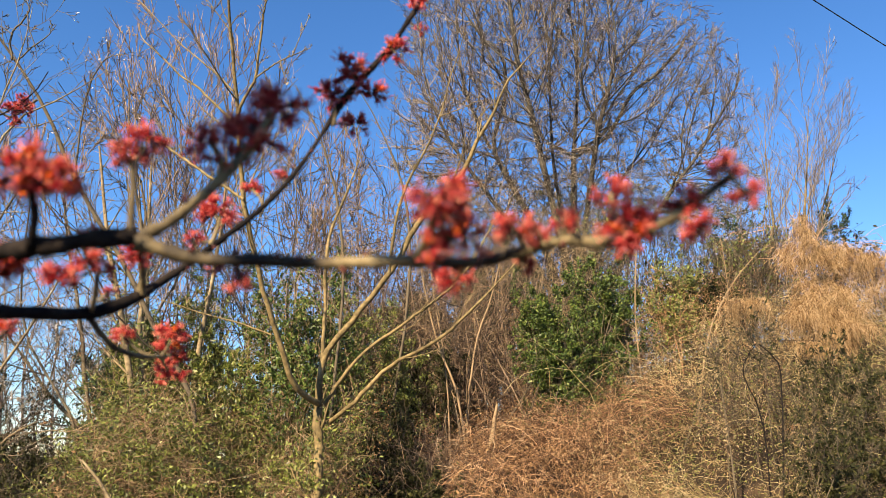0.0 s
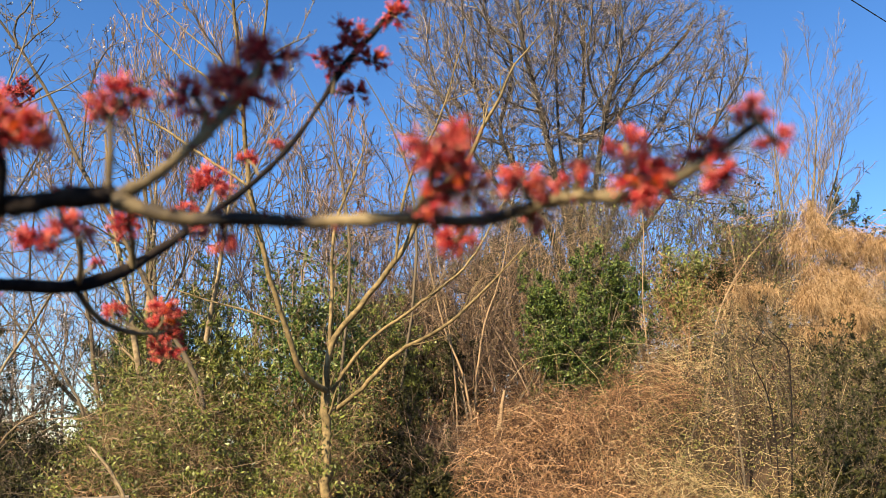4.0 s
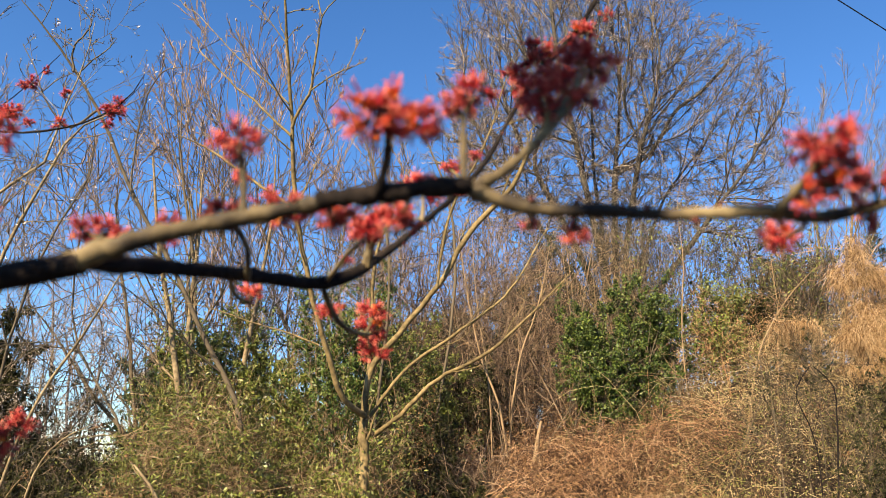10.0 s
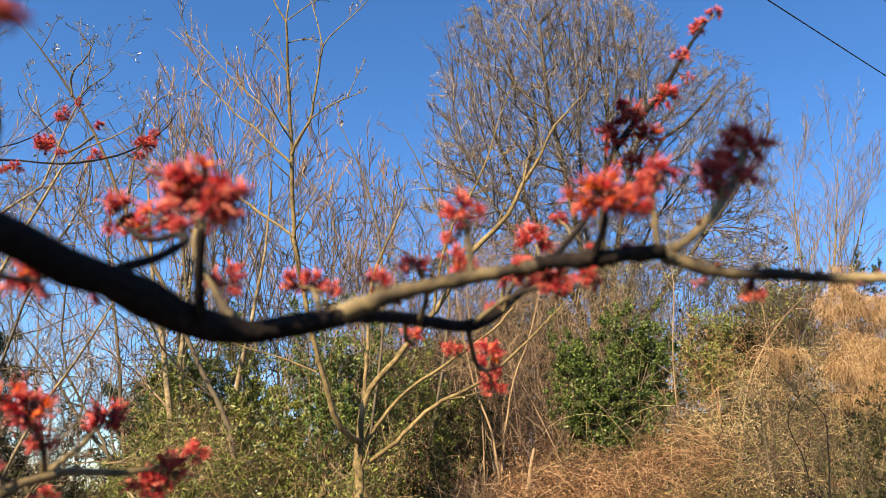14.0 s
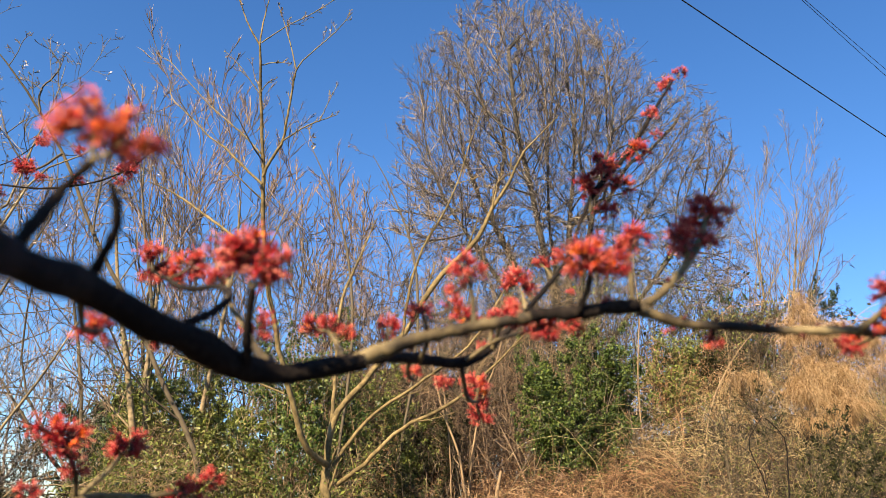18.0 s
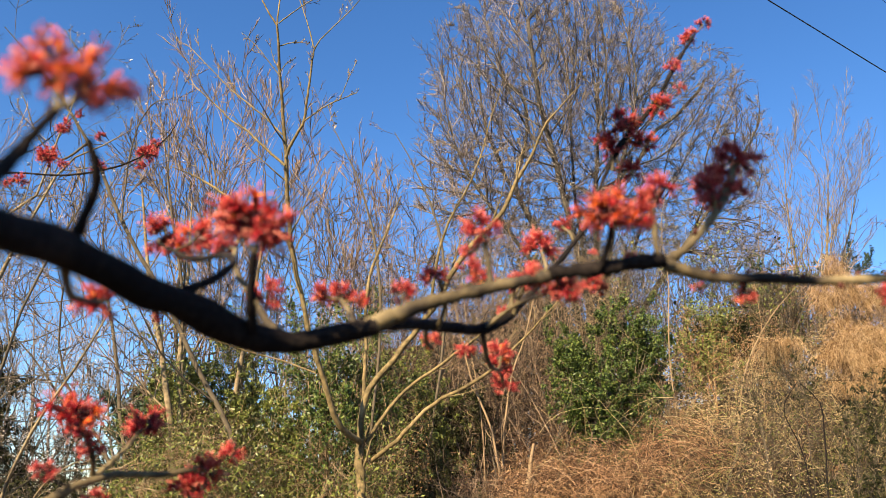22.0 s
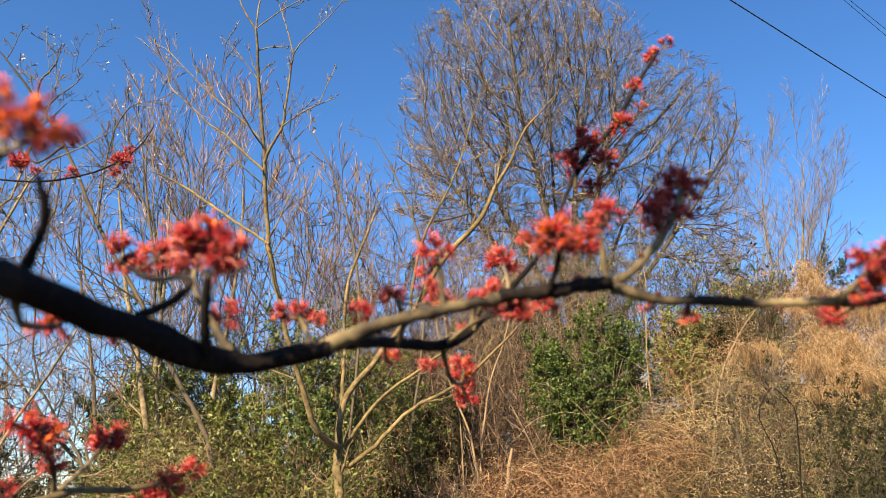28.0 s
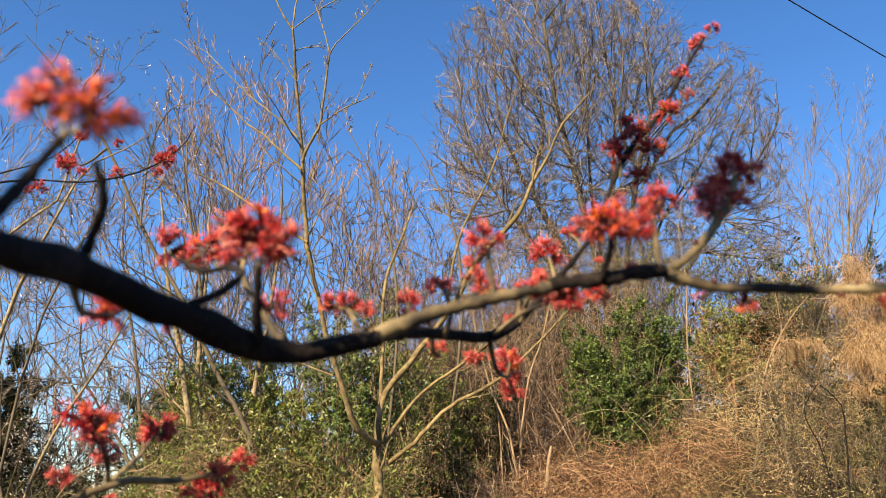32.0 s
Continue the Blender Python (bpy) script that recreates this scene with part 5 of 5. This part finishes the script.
for setting in (lv(14, 7, 0.35, (0.25, 0.4), (0.5, 1.1), 0.6, up=0.1, wiggle=0.2), lv(8, 6, 0.2, (0.35, 0.7), (0.4, 1.0), 0.6, up=0.1, wiggle=0.2), lv(7, 5, 0.2, (0.35, 0.7), (0.4, 1.0), 0.7, up=0.1, wiggle=0.2)):
    p, r = grow(p, r, **setting)
    shade_crown_parts.append(tube_arrays(p - FOOT, np.maximum(r, 0.004)))
tagged(link("twig_mass", quads(*merge(*shade_crown_parts)), BARK_OLD_SHADED, maple), kind="stuff")
tagged(link("shade_flower_mass", quads(*leaf_arrays(along(p, 9000, 0.02) - FOOT, 0.035)), FLOWER_RED, maple), kind="stuff")

# an unseen upper limb, added over the camera to shade the highest flowers
shade_b, shade_c = np.array((0.211, 0.342, 1.764)), np.array((0.214, 0.637, 1.932))
up_b, up_c = shade_b + np.array(to_sun) * 0.75, shade_c + np.array(to_sun) * 0.95
side_c = up_c + np.array([-0.35, -0.05, 0.16])
limb("limb", [(-1.57, -0.56, 3.1, 0.035), (-1.1, -0.45, 3.0, 0.03), at(side_c, 0.026), at(up_c, 0.025), at(up_b * 0.5 + up_c * 0.5, 0.022), at(up_b, 0.029), at(up_b + [-0.012, -0.03, -0.045], 0.027)], BARK_OLD_SHADED, 60, 12, 1)
# another unseen limb, added behind the camera to keep the thick limb in shade
dim = [np.array(q) + np.array(to_sun) * 0.9 for q in ((-0.105, 0.085, 1.637), (-0.110, 0.160, 1.647), (-0.103, 0.222, 1.649), (-0.088, 0.265, 1.648), (-0.074, 0.298, 1.644))]
limb("limb", [(-1.62, -0.5, 1.9, 0.034), (-1.1, -0.62, 2.05, 0.03), at(dim[0], 0.022), at(dim[1], 0.018), at(dim[2], 0.015), at(dim[3], 0.013), at(dim[4], 0.009)], BARK_OLD_SHADED, 60, 12, 1)
# unseen side limb, added only to shade the low flower clusters at the left
lower = [np.array(q) + np.array(to_sun) * 0.8 for q in ((-0.230, 0.530, 1.616), (-0.218, 0.533, 1.617), (-0.172, 0.522, 1.589), (-0.155, 0.522, 1.581))]
limb("limb", [at(dim[3], 0.005), at(dim[3] * 0.5 + lower[3] * 0.5, 0.007), at(lower[3], 0.01), at(lower[2], 0.01), at(lower[1], 0.01), at(lower[0] * 0.6 + lower[1] * 0.4, 0.008)], BARK_OLD_SHADED, 40, 10, 1)
# unseen twigs, added sunward of branch stretches and some flowers to shade them
for ends, anchor, bow in ((((0.214, 0.323, 1.687), (0.241, 0.321, 1.686)), up_b, 0.05), (((0.286, 0.313, 1.685), (0.324, 0.328, 1.691)), up_b, 0.05), (((0.052, 0.505, 1.696), (0.005, 0.435, 1.684)), dim[4], 0.05), (((0.372, 0.309, 1.706), (0.418, 0.285, 1.714)), up_b, 0.05), (((0.011, 0.400, 1.711), (0.028, 0.400, 1.711)), dim[4], 0.03)):
    a, b = (np.array(q) + np.array(to_sun) * 0.6 for q in ends)
    limb("twig", [at(anchor, 0.003), at(anchor * 0.5 + a * 0.5 + np.array([0, -0.02, bow]), 0.0024), at(a, 0.0055), at(b, 0.0055)], BARK_OLD_SHADED, 24, 8, 1)
TWIGS = [
    [at((0.190, 0.333, 1.729), 0.0018), at((0.192, 0.330, 1.738), 0.0016), at((0.187, 0.325, 1.746), 0.0012)],
    [at((0.153, 0.327, 1.699), 0.0022), at((0.153, 0.327, 1.716), 0.0018), at((0.152, 0.325, 1.734), 0.0014)],
    [at((0.114, 0.314, 1.689), 0.0024), at((0.119, 0.308, 1.699), 0.002), at((0.121, 0.298, 1.713), 0.0016)],
    [at((0.053, 0.327, 1.682), 0.0022), at((0.052, 0.327, 1.695), 0.0018), at((0.049, 0.326, 1.713), 0.0014)],
    [at((0.286, 0.312, 1.684), 0.0022), at((0.290, 0.300, 1.689), 0.002), at((0.294, 0.284, 1.696), 0.0015)],
    [at((0.203, 0.325, 1.688), 0.0013), at((0.204, 0.329, 1.684), 0.001), at((0.203, 0.333, 1.681), 0.0008)],
    [at((-0.074, 0.282, 1.645), 0.003), at((-0.073, 0.268, 1.660), 0.0026), at((-0.070, 0.255, 1.680), 0.002)],
    [at((-0.097, 0.240, 1.656), 0.0028), at((-0.091, 0.258, 1.666), 0.0026), at((-0.089, 0.285, 1.683), 0.0022), at((-0.105, 0.320, 1.699), 0.0019), at((-0.141, 0.365, 1.711), 0.0017), at((-0.177, 0.400, 1.733), 0.0013)],
    [at((-0.069, 0.316, 1.650), 0.004116), at((-0.086, 0.335, 1.671), 0.002108), at((-0.110, 0.355, 1.710), 0.001612), at((-0.110, 0.365, 1.727), 0.001364), at((-0.106, 0.370, 1.741), 0.001302), at((-0.101, 0.375, 1.748), 0.000868)],
    [at((-0.111, 0.157, 1.653), 0.0026), at((-0.104, 0.150, 1.663), 0.0022), at((-0.099, 0.143, 1.671), 0.002), at((-0.100, 0.135, 1.684), 0.0015)],
    [at((-0.105, 0.085, 1.637), 0.0028), at((-0.101, 0.090, 1.650), 0.0024), at((-0.100, 0.100, 1.666), 0.002), at((-0.090, 0.095, 1.674), 0.0014)],
    [at((-0.115, 0.160, 1.646), 0.0018), at((-0.120, 0.175, 1.640), 0.0016), at((-0.134, 0.215, 1.645), 0.0016), at((-0.155, 0.280, 1.660), 0.0013)],
    [at((-0.108, 0.195, 1.646), 0.0016), at((-0.113, 0.220, 1.646), 0.0016), at((-0.122, 0.270, 1.653), 0.0012)],
    [at((0.055, 0.510, 1.695), 0.0022), at((0.059, 0.535, 1.681), 0.002), at((0.066, 0.575, 1.676), 0.002), at((0.073, 0.605, 1.679), 0.0014)],
    [at((0.011, 0.446, 1.684), 0.0018), at((0.010, 0.460, 1.677), 0.0017), at((0.014, 0.480, 1.675), 0.0012)],
    [at((0.019, 0.455, 1.685), 0.002), at((0.025, 0.425, 1.698), 0.0018), at((0.021, 0.402, 1.707), 0.0013)],
    [at((0.078, 0.530, 1.712), 0.002), at((0.082, 0.530, 1.728), 0.0018), at((0.084, 0.515, 1.737), 0.0012)],
    [at((-0.025, 0.320, 1.655), 0.002), at((-0.035, 0.360, 1.675), 0.0018), at((-0.046, 0.395, 1.692), 0.0012)],
    [at((0.117, 0.565, 1.761), 0.0018), at((0.117, 0.580, 1.778), 0.0015), at((0.115, 0.592, 1.793), 0.001)],
    [at((0.149, 0.600, 1.803), 0.0015), at((0.145, 0.600, 1.813), 0.0012), at((0.138, 0.602, 1.820), 0.001)],
    [at((0.165, 0.612, 1.825), 0.0012), at((0.163, 0.612, 1.832), 0.001), at((0.161, 0.612, 1.837), 0.0008)],
    [at((0.059, 0.505, 1.698), 0.0018), at((0.076, 0.470, 1.705), 0.0016), at((0.107, 0.400, 1.702), 0.0012)],
    [at((0.083, 0.530, 1.715), 0.0018), at((0.087, 0.515, 1.727), 0.0016), at((0.092, 0.495, 1.735), 0.0012)],
    [at((0.121, 0.317, 1.688), 0.0018), at((0.128, 0.325, 1.694), 0.0015), at((0.131, 0.330, 1.700), 0.001)],
    [at((0.199, 0.637, 1.896), 0.0018), at((0.200, 0.637, 1.913), 0.0015), at((0.196, 0.637, 1.927), 0.001)],
]
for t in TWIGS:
    limb("twig", t, BARK_YOUNG if t[0][3] < 0.0023 or t[0][3] > 0.004 else BARK_OLD_SHADED, 18, 8, 1)
# lower branch and a farther one of the same tree
limb("branch", [(-1.66, -0.49, 0.95, 0.015), (-1.2, -0.1, 1.15, 0.011), at((-0.331, 0.400, 1.518), 0.006), at((-0.278, 0.440, 1.539), 0.0045), at((-0.250, 0.460, 1.564), 0.0038), at((-0.234, 0.483, 1.578), 0.0032), at((-0.200, 0.495, 1.578), 0.0026), at((-0.168, 0.520, 1.585), 0.0018)], BARK_YOUNG, 60, 10, 1)
limb("twig", [at((-0.236, 0.483, 1.577), 0.0024), at((-0.226, 0.500, 1.595), 0.002), at((-0.226, 0.530, 1.614), 0.0014)], BARK_YOUNG, 16, 8, 1)
limb("twig", [at((-0.238, 0.483, 1.575), 0.0024), at((-0.233, 0.465, 1.593), 0.002), at((-0.238, 0.445, 1.613), 0.0014)], BARK_YOUNG, 16, 8, 1)
limb("branch", [(-1.63, -0.49, 1.6, 0.02), (-1.55, 0.7, 2.1, 0.012), at((-1.421, 1.850, 2.405), 0.0049), at((-1.254, 1.880, 2.440), 0.0035), at((-1.043, 1.880, 2.435), 0.0028), at((-0.887, 1.880, 2.478), 0.00245), at((-0.798, 1.880, 2.549), 0.0021), at((-0.769, 1.880, 2.612), 0.00126)], BARK_OLD_SHADED, 60, 8, 1)
limb("branch", [(-1.55, 0.7, 2.1, 0.01), at((-1.514, 2.020, 2.495), 0.0027), at((-1.408, 2.050, 2.548), 0.00225), at((-1.301, 2.060, 2.590), 0.0018), at((-1.199, 2.060, 2.691), 0.00135), at((-1.128, 2.060, 2.783), 0.0009)], BARK_OLD_SHADED, 40, 8, 1)
limb("branch", [at((-0.988, 2.050, 2.523), 0.0015), at((-0.929, 2.050, 2.577), 0.00125), at((-0.850, 2.050, 2.680), 0.00075)], BARK_OLD_SHADED, 20, 8, 1)


def flower_cluster(c, radius, orange=0.3):
    """A tuft of small red flowers: bud scales in the middle, narrow petals, and long stamens with dark tips."""
    c = np.array(c)
    radius = radius * 0.98
    n_bud = int(np.clip(6 + radius / 0.0012, 7, 26))
    per = 26
    buds = unit(rng.normal(size=(n_bud, 3)) + [0, 0, 0.25]) * rng.uniform(0.4, 1.0, n_bud)[:, None] * radius * np.array([1.15, 1.0, 0.85])
    small = radius * (6.0 / (n_bud + 4)) ** 0.5
    n = per * n_bud
    own = np.repeat(np.arange(n_bud), per)
    d = unit(unit(buds)[own] * 0.75 + rng.normal(size=(n, 3)) * 0.6)
    ln = rng.uniform(0.3, 0.7, n) * small
    side = unit(np.cross(d, rng.normal(size=(n, 3))))
    nor = np.cross(side, d)
    p0 = buds[own] + d * 0.05 * small
    mid = p0 + d * (ln * 0.55)[:, None] + nor * (ln * 0.12)[:, None]
    tip = p0 + d * ln[:, None] - nor * (ln * 0.1)[:, None]
    w = (ln * rng.uniform(0.12, 0.3, n))[:, None]
    v = np.stack([p0 - side * w * 0.4, p0 + side * w * 0.4, mid + side * w, mid - side * w, tip + side * w * 0.35, tip - side * w * 0.35], 1)
    strip = np.array([[0, 1, 2, 3], [3, 2, 4, 5]])
    hue = rng.random(n_bud)
    orange = orange if orange > 0.7 else orange * 0.6
    warm = (hue < orange)[own]
    coral = ((hue >= orange) & (hue < orange + 0.3 * (1 - orange)))[own]
    top = new("flower_cluster")
    top.parent = maple
    top.location = c - FOOT
    for pick, m in ((warm, FLOWER_ORANGE), (coral, FLOWER_CORAL), (~warm & ~coral, FLOWER_RED)):
        if pick.sum():
            k = int(pick.sum())
            tagged(link("petal_tuft", quads(v[pick].reshape(-1, 3), (np.arange(k)[:, None, None] * 6 + strip[None]).reshape(-1, 4)), m, top), kind="stuff")
    ns = int(n * 0.4)
    o = rng.integers(0, n_bud, ns)
    d = unit(unit(buds)[o] * 0.9 + rng.normal(size=(ns, 3)) * 0.6)
    ln = rng.uniform(0.6, 1.5, ns) * small
    sp = buds[o][:, None] + d[:, None] * (ln[:, None] * np.array([0.1, 0.6, 1.0, 1.07]))[..., None]
    sp[:, 1] += rng.normal(size=(ns, 3)) * (ln * 0.05)[:, None]
    sr = np.broadcast_to(np.array([0.0003, 0.00026, 0.0006, 0.0003]), (ns, 4)) * rng.uniform(0.8, 1.2, ns)[:, None]
    tagged(link("stamen_tuft", quads(*tube_arrays(sp, sr)), STAMEN, top), kind="stuff")
    bs = np.repeat(np.arange(n_bud), 5)
    d = unit(unit(buds)[bs] * 0.7 + rng.normal(size=(len(bs), 3)) * 0.5)
    bp = buds[bs][:, None] * np.array([0.35, 0.8, 1.0])[None, :, None] + d[:, None] * (small * 0.3 * np.array([0.0, 0.5, 1.0]))[None, :, None]
    tagged(link("bud_core", quads(*tube_arrays(bp, np.broadcast_to(small * np.array([0.09, 0.11, 0.03]), (len(bs), 3)), 4)), SCALE, top), kind="stuff")
    return top


def cluster_at(p, size, orange=0.3):
    """A tuft, on a stalk of its own where the wood does not reach it."""
    wood, c = np.concatenate(WOOD), np.array(p)
    gap = np.linalg.norm(wood - c, axis=1)
    near = wood[gap.argmin()]
    if 0.003 < gap.min() < 0.04:
        limb("stalk", [at(near, 0.0011), at(near * 0.5 + c * 0.5 + np.array([0, 0, -0.08 * gap.min()]), 0.001), at(c, 0.0009)], BARK_YOUNG, 8, 6)
        WOOD.pop()
    flower_cluster(p, size, orange)


CLUSTERS_A = [
    ((0.157, 0.325, 1.744), 0.0086, 0.4),
    ((0.148, 0.325, 1.740), 0.0057, 0.3),
    ((0.115, 0.295, 1.719), 0.0125, 0.75),
    ((0.124, 0.295, 1.719), 0.0095, 0.6),
    ((0.134, 0.296, 1.715), 0.0084, 0.3),
    ((0.048, 0.326, 1.719), 0.0092, 0.2),
    ((0.039, 0.360, 1.714), 0.0041, 0.1),
    ((0.202, 0.342, 1.755), 0.0126, 0.05),
    ((0.215, 0.344, 1.773), 0.0109, 0),
    ((0.199, 0.342, 1.746), 0.0066, 0),
    ((0.209, 0.344, 1.777), 0.0071, 0.1),
    ((0.211, 0.637, 1.952), 0.0152, 0.05),
    ((0.196, 0.637, 1.927), 0.0132, 0.05),
    ((0.232, 0.637, 1.929), 0.0122, 0.1),
    ((0.218, 0.637, 1.897), 0.0101, 0.05),
    ((0.255, 0.633, 1.969), 0.0121, 0.1),
    ((0.271, 0.636, 2.023), 0.0079, 0.1),
    ((0.279, 0.636, 1.995), 0.0046, 0.1),
    ((0.318, 0.700, 2.102), 0.0095, 0.1),
]
CLUSTERS_B = [
    ((0.338, 0.705, 2.125), 0.0061, 0.1),
    ((0.185, 0.325, 1.745), 0.0078, 0.05),
    ((0.190, 0.330, 1.737), 0.0042, 0.05),
    ((-0.069, 0.250, 1.695), 0.0168, 0.3),
    ((-0.059, 0.250, 1.693), 0.0090, 0.4),
    ((-0.080, 0.258, 1.695), 0.0085, 0.25),
    ((-0.179, 0.400, 1.738), 0.0122, 0.2),
    ((-0.148, 0.390, 1.734), 0.0119, 0.3),
    ((-0.163, 0.395, 1.725), 0.0080, 0.3),
    ((-0.090, 0.092, 1.685), 0.0104, 0.9),
    ((-0.081, 0.095, 1.681), 0.0084, 0.8),
    ((-0.085, 0.350, 1.682), 0.0086, 0.1),
    ((-0.157, 0.285, 1.660), 0.0094, 0.05),
    ((-0.123, 0.275, 1.654), 0.0043, 0.1),
    ((0.078, 0.616, 1.698), 0.0112, 0.2),
    ((0.078, 0.616, 1.682), 0.0125, 0.2),
    ((0.080, 0.616, 1.666), 0.0098, 0.3),
]
CLUSTERS_C = [
    ((-0.101, 0.375, 1.748), 0.0082, 0.5),
    ((-0.102, 0.375, 1.738), 0.0088, 0.3),
    ((-0.104, 0.370, 1.729), 0.0060, 0.2),
    ((-0.112, 0.365, 1.734), 0.0085, 0.3),
    ((-0.116, 0.360, 1.732), 0.0070, 0.2),
    ((-0.119, 0.360, 1.717), 0.0095, 0.3),
    ((0.014, 0.485, 1.682), 0.0085, 0.3),
    ((0.059, 0.560, 1.690), 0.0040, 0.1),
    ((0.018, 0.400, 1.710), 0.0104, 0),
    ((0.083, 0.512, 1.738), 0.0106, 0.1),
    ((-0.046, 0.398, 1.696), 0.0129, 0.2),
    ((-0.059, 0.400, 1.697), 0.0097, 0.2),
    ((-0.033, 0.390, 1.691), 0.0072, 0.2),
    ((-0.002, 0.378, 1.691), 0.0109, 0.1),
    ((0.051, 0.400, 1.707), 0.0110, 0.2),
    ((0.043, 0.400, 1.715), 0.0092, 0.2),
    ((0.093, 0.333, 1.684), 0.0120, 0.2),
    ((0.080, 0.327, 1.688), 0.0076, 0.2),
    ((0.134, 0.600, 1.821), 0.0062, 0.1),
    ((0.148, 0.500, 1.760), 0.0044, 0.1),
    ((0.136, 0.325, 1.702), 0.0052, 0.3),
    ((0.120, 0.360, 1.695), 0.0097, 0.3),
    ((0.126, 0.370, 1.694), 0.0047, 0.2),
]
CLUSTERS_D = [
    ((0.105, 0.365, 1.690), 0.0070, 0.1),
    ((0.094, 0.490, 1.735), 0.0094, 0.1),
    ((0.115, 0.590, 1.795), 0.0141, 0.1),
    ((0.137, 0.602, 1.821), 0.0067, 0.1),
    ((0.161, 0.612, 1.838), 0.0058, 0.1),
    ((0.103, 0.570, 1.766), 0.0068, 0.1),
    ((0.185, 0.355, 1.690), 0.0031, 0.1),
    ((0.204, 0.332, 1.680), 0.0048, 0.1),
    ((0.042, 0.600, 1.697), 0.0076, 0.2),
    ((0.071, 0.500, 1.710), 0.0036, 0.1),
    ((0.296, 0.280, 1.704), 0.0094, 0.3),
    ((0.292, 0.285, 1.699), 0.0062, 0.35),
    ((0.302, 0.287, 1.697), 0.0062, 0.45),
    ((0.291, 0.295, 1.688), 0.007, 0.2),
    ((0.308, 0.295, 1.691), 0.0083, 0.45),
    ((0.303, 0.350, 1.685), 0.0084, 0.4),
    ((0.331, 0.314, 1.699), 0.0075, 0.2),
    ((0.341, 0.314, 1.696), 0.0042, 0.4),
    ((0.353, 0.314, 1.704), 0.0055, 0.3),
    ((0.373, 0.310, 1.716), 0.0064, 0.1),
]
CLUSTERS_E = [
    ((0.378, 0.309, 1.701), 0.0113, 0.4),
    ((0.385, 0.309, 1.698), 0.0069, 0.3),
    ((0.401, 0.295, 1.707), 0.0066, 0.1),
    ((0.406, 0.295, 1.695), 0.0056, 0.1),
    ((0.416, 0.285, 1.718), 0.0054, 0),
    ((0.424, 0.285, 1.708), 0.0050, 0),
    ((0.337, 0.335, 1.690), 0.0043, 0.1),
    ((-0.166, 0.522, 1.582), 0.0141, 0.1),
    ((-0.150, 0.524, 1.594), 0.0091, 0),
    ((-0.176, 0.520, 1.570), 0.0130, 0.2),
    ((-0.224, 0.533, 1.618), 0.0143, 0.1),
    ((-0.239, 0.443, 1.617), 0.0176, 0.3),
    ((-0.233, 0.462, 1.596), 0.0068, 0.3),
    ((-0.254, 0.440, 1.579), 0.0061, 0.1),
    ((-0.229, 0.470, 1.561), 0.0065, 0.3),
    ((-1.132, 1.880, 2.488), 0.026, 0.2),
    ((-1.201, 1.880, 2.418), 0.0190, 0.2),
    ((-0.982, 1.880, 2.461), 0.0190, 0.2),
]
CLUSTERS_F = [
    ((-0.849, 1.880, 2.496), 0.0285, 0.2),
    ((-0.829, 1.880, 2.531), 0.0190, 0.2),
    ((-1.106, 1.880, 2.577), 0.0158, 0.2),
    ((-1.235, 1.880, 2.409), 0.0158, 0.2),
    ((-1.206, 2.060, 2.681), 0.0300, 0.2),
    ((-1.247, 2.060, 2.582), 0.0367, 0.2),
    ((-1.161, 2.060, 2.722), 0.0167, 0.2),
    ((-0.922, 2.050, 2.585), 0.0359, 0.2),
    ((-0.941, 2.050, 2.541), 0.0196, 0.2),
    ((-1.187, 2.060, 2.547), 0.0200, 0.2),
    ((-1.051, 2.000, 2.616), 0.0162, 0.2),
]
CLUSTERS_F = [(p, size * 0.8, orange * 0.6) for p, size, orange in CLUSTERS_F]
CLUSTERS_C = [(p, size * 0.7, orange) for p, size, orange in CLUSTERS_C]
for p, size, orange in CLUSTERS_A + CLUSTERS_B + CLUSTERS_C + CLUSTERS_D + CLUSTERS_E + CLUSTERS_F:
    cluster_at(p, size, orange)


# winter buds in pairs along the young wood
def bud_mesh():
    k = np.linspace(0, 1, 6)
    line = np.stack([0 * k, 0 * k, k * 0.0042], -1)[None]
    me = quads(*tube_arrays(line, np.array([[0.0006, 0.0012, 0.0014, 0.0012, 0.0007, 0.0001]]), 6))
    me.polygons.foreach_set("use_smooth", np.ones(len(me.polygons), bool))
    me.materials.append(SCALE)
    return me


BUD = bud_mesh()
for line, n in (([(0.173, 0.327, 1.693), (0.212, 0.324, 1.688), (0.260, 0.317, 1.685), (0.324, 0.328, 1.691), (0.371, 0.314, 1.694), (0.413, 0.292, 1.712)], 26), ([(-0.008, 0.317, 1.660), (0.053, 0.327, 1.682), (0.137, 0.322, 1.696)], 14), ([(0.071, 0.525, 1.707), (0.123, 0.573, 1.768), (0.190, 0.636, 1.889)], 10), ([(0.171, 0.329, 1.708), (0.203, 0.337, 1.748)], 6)):
    path = smooth_line(line, n)
    for q in range(1, n - 1):
        ahead = Vector(path[q + 1] - path[q - 1]).normalized()
        across = ahead.cross(Vector(rng.normal(size=3))).normalized()
        b = new("bud", BUD)
        b.parent = maple
        b.matrix_local = Matrix.Translation(Vector(path[q] - FOOT) + across * 0.0022) @ (across + ahead * 0.7).to_track_quat("Z", "Y").to_matrix().to_4x4()
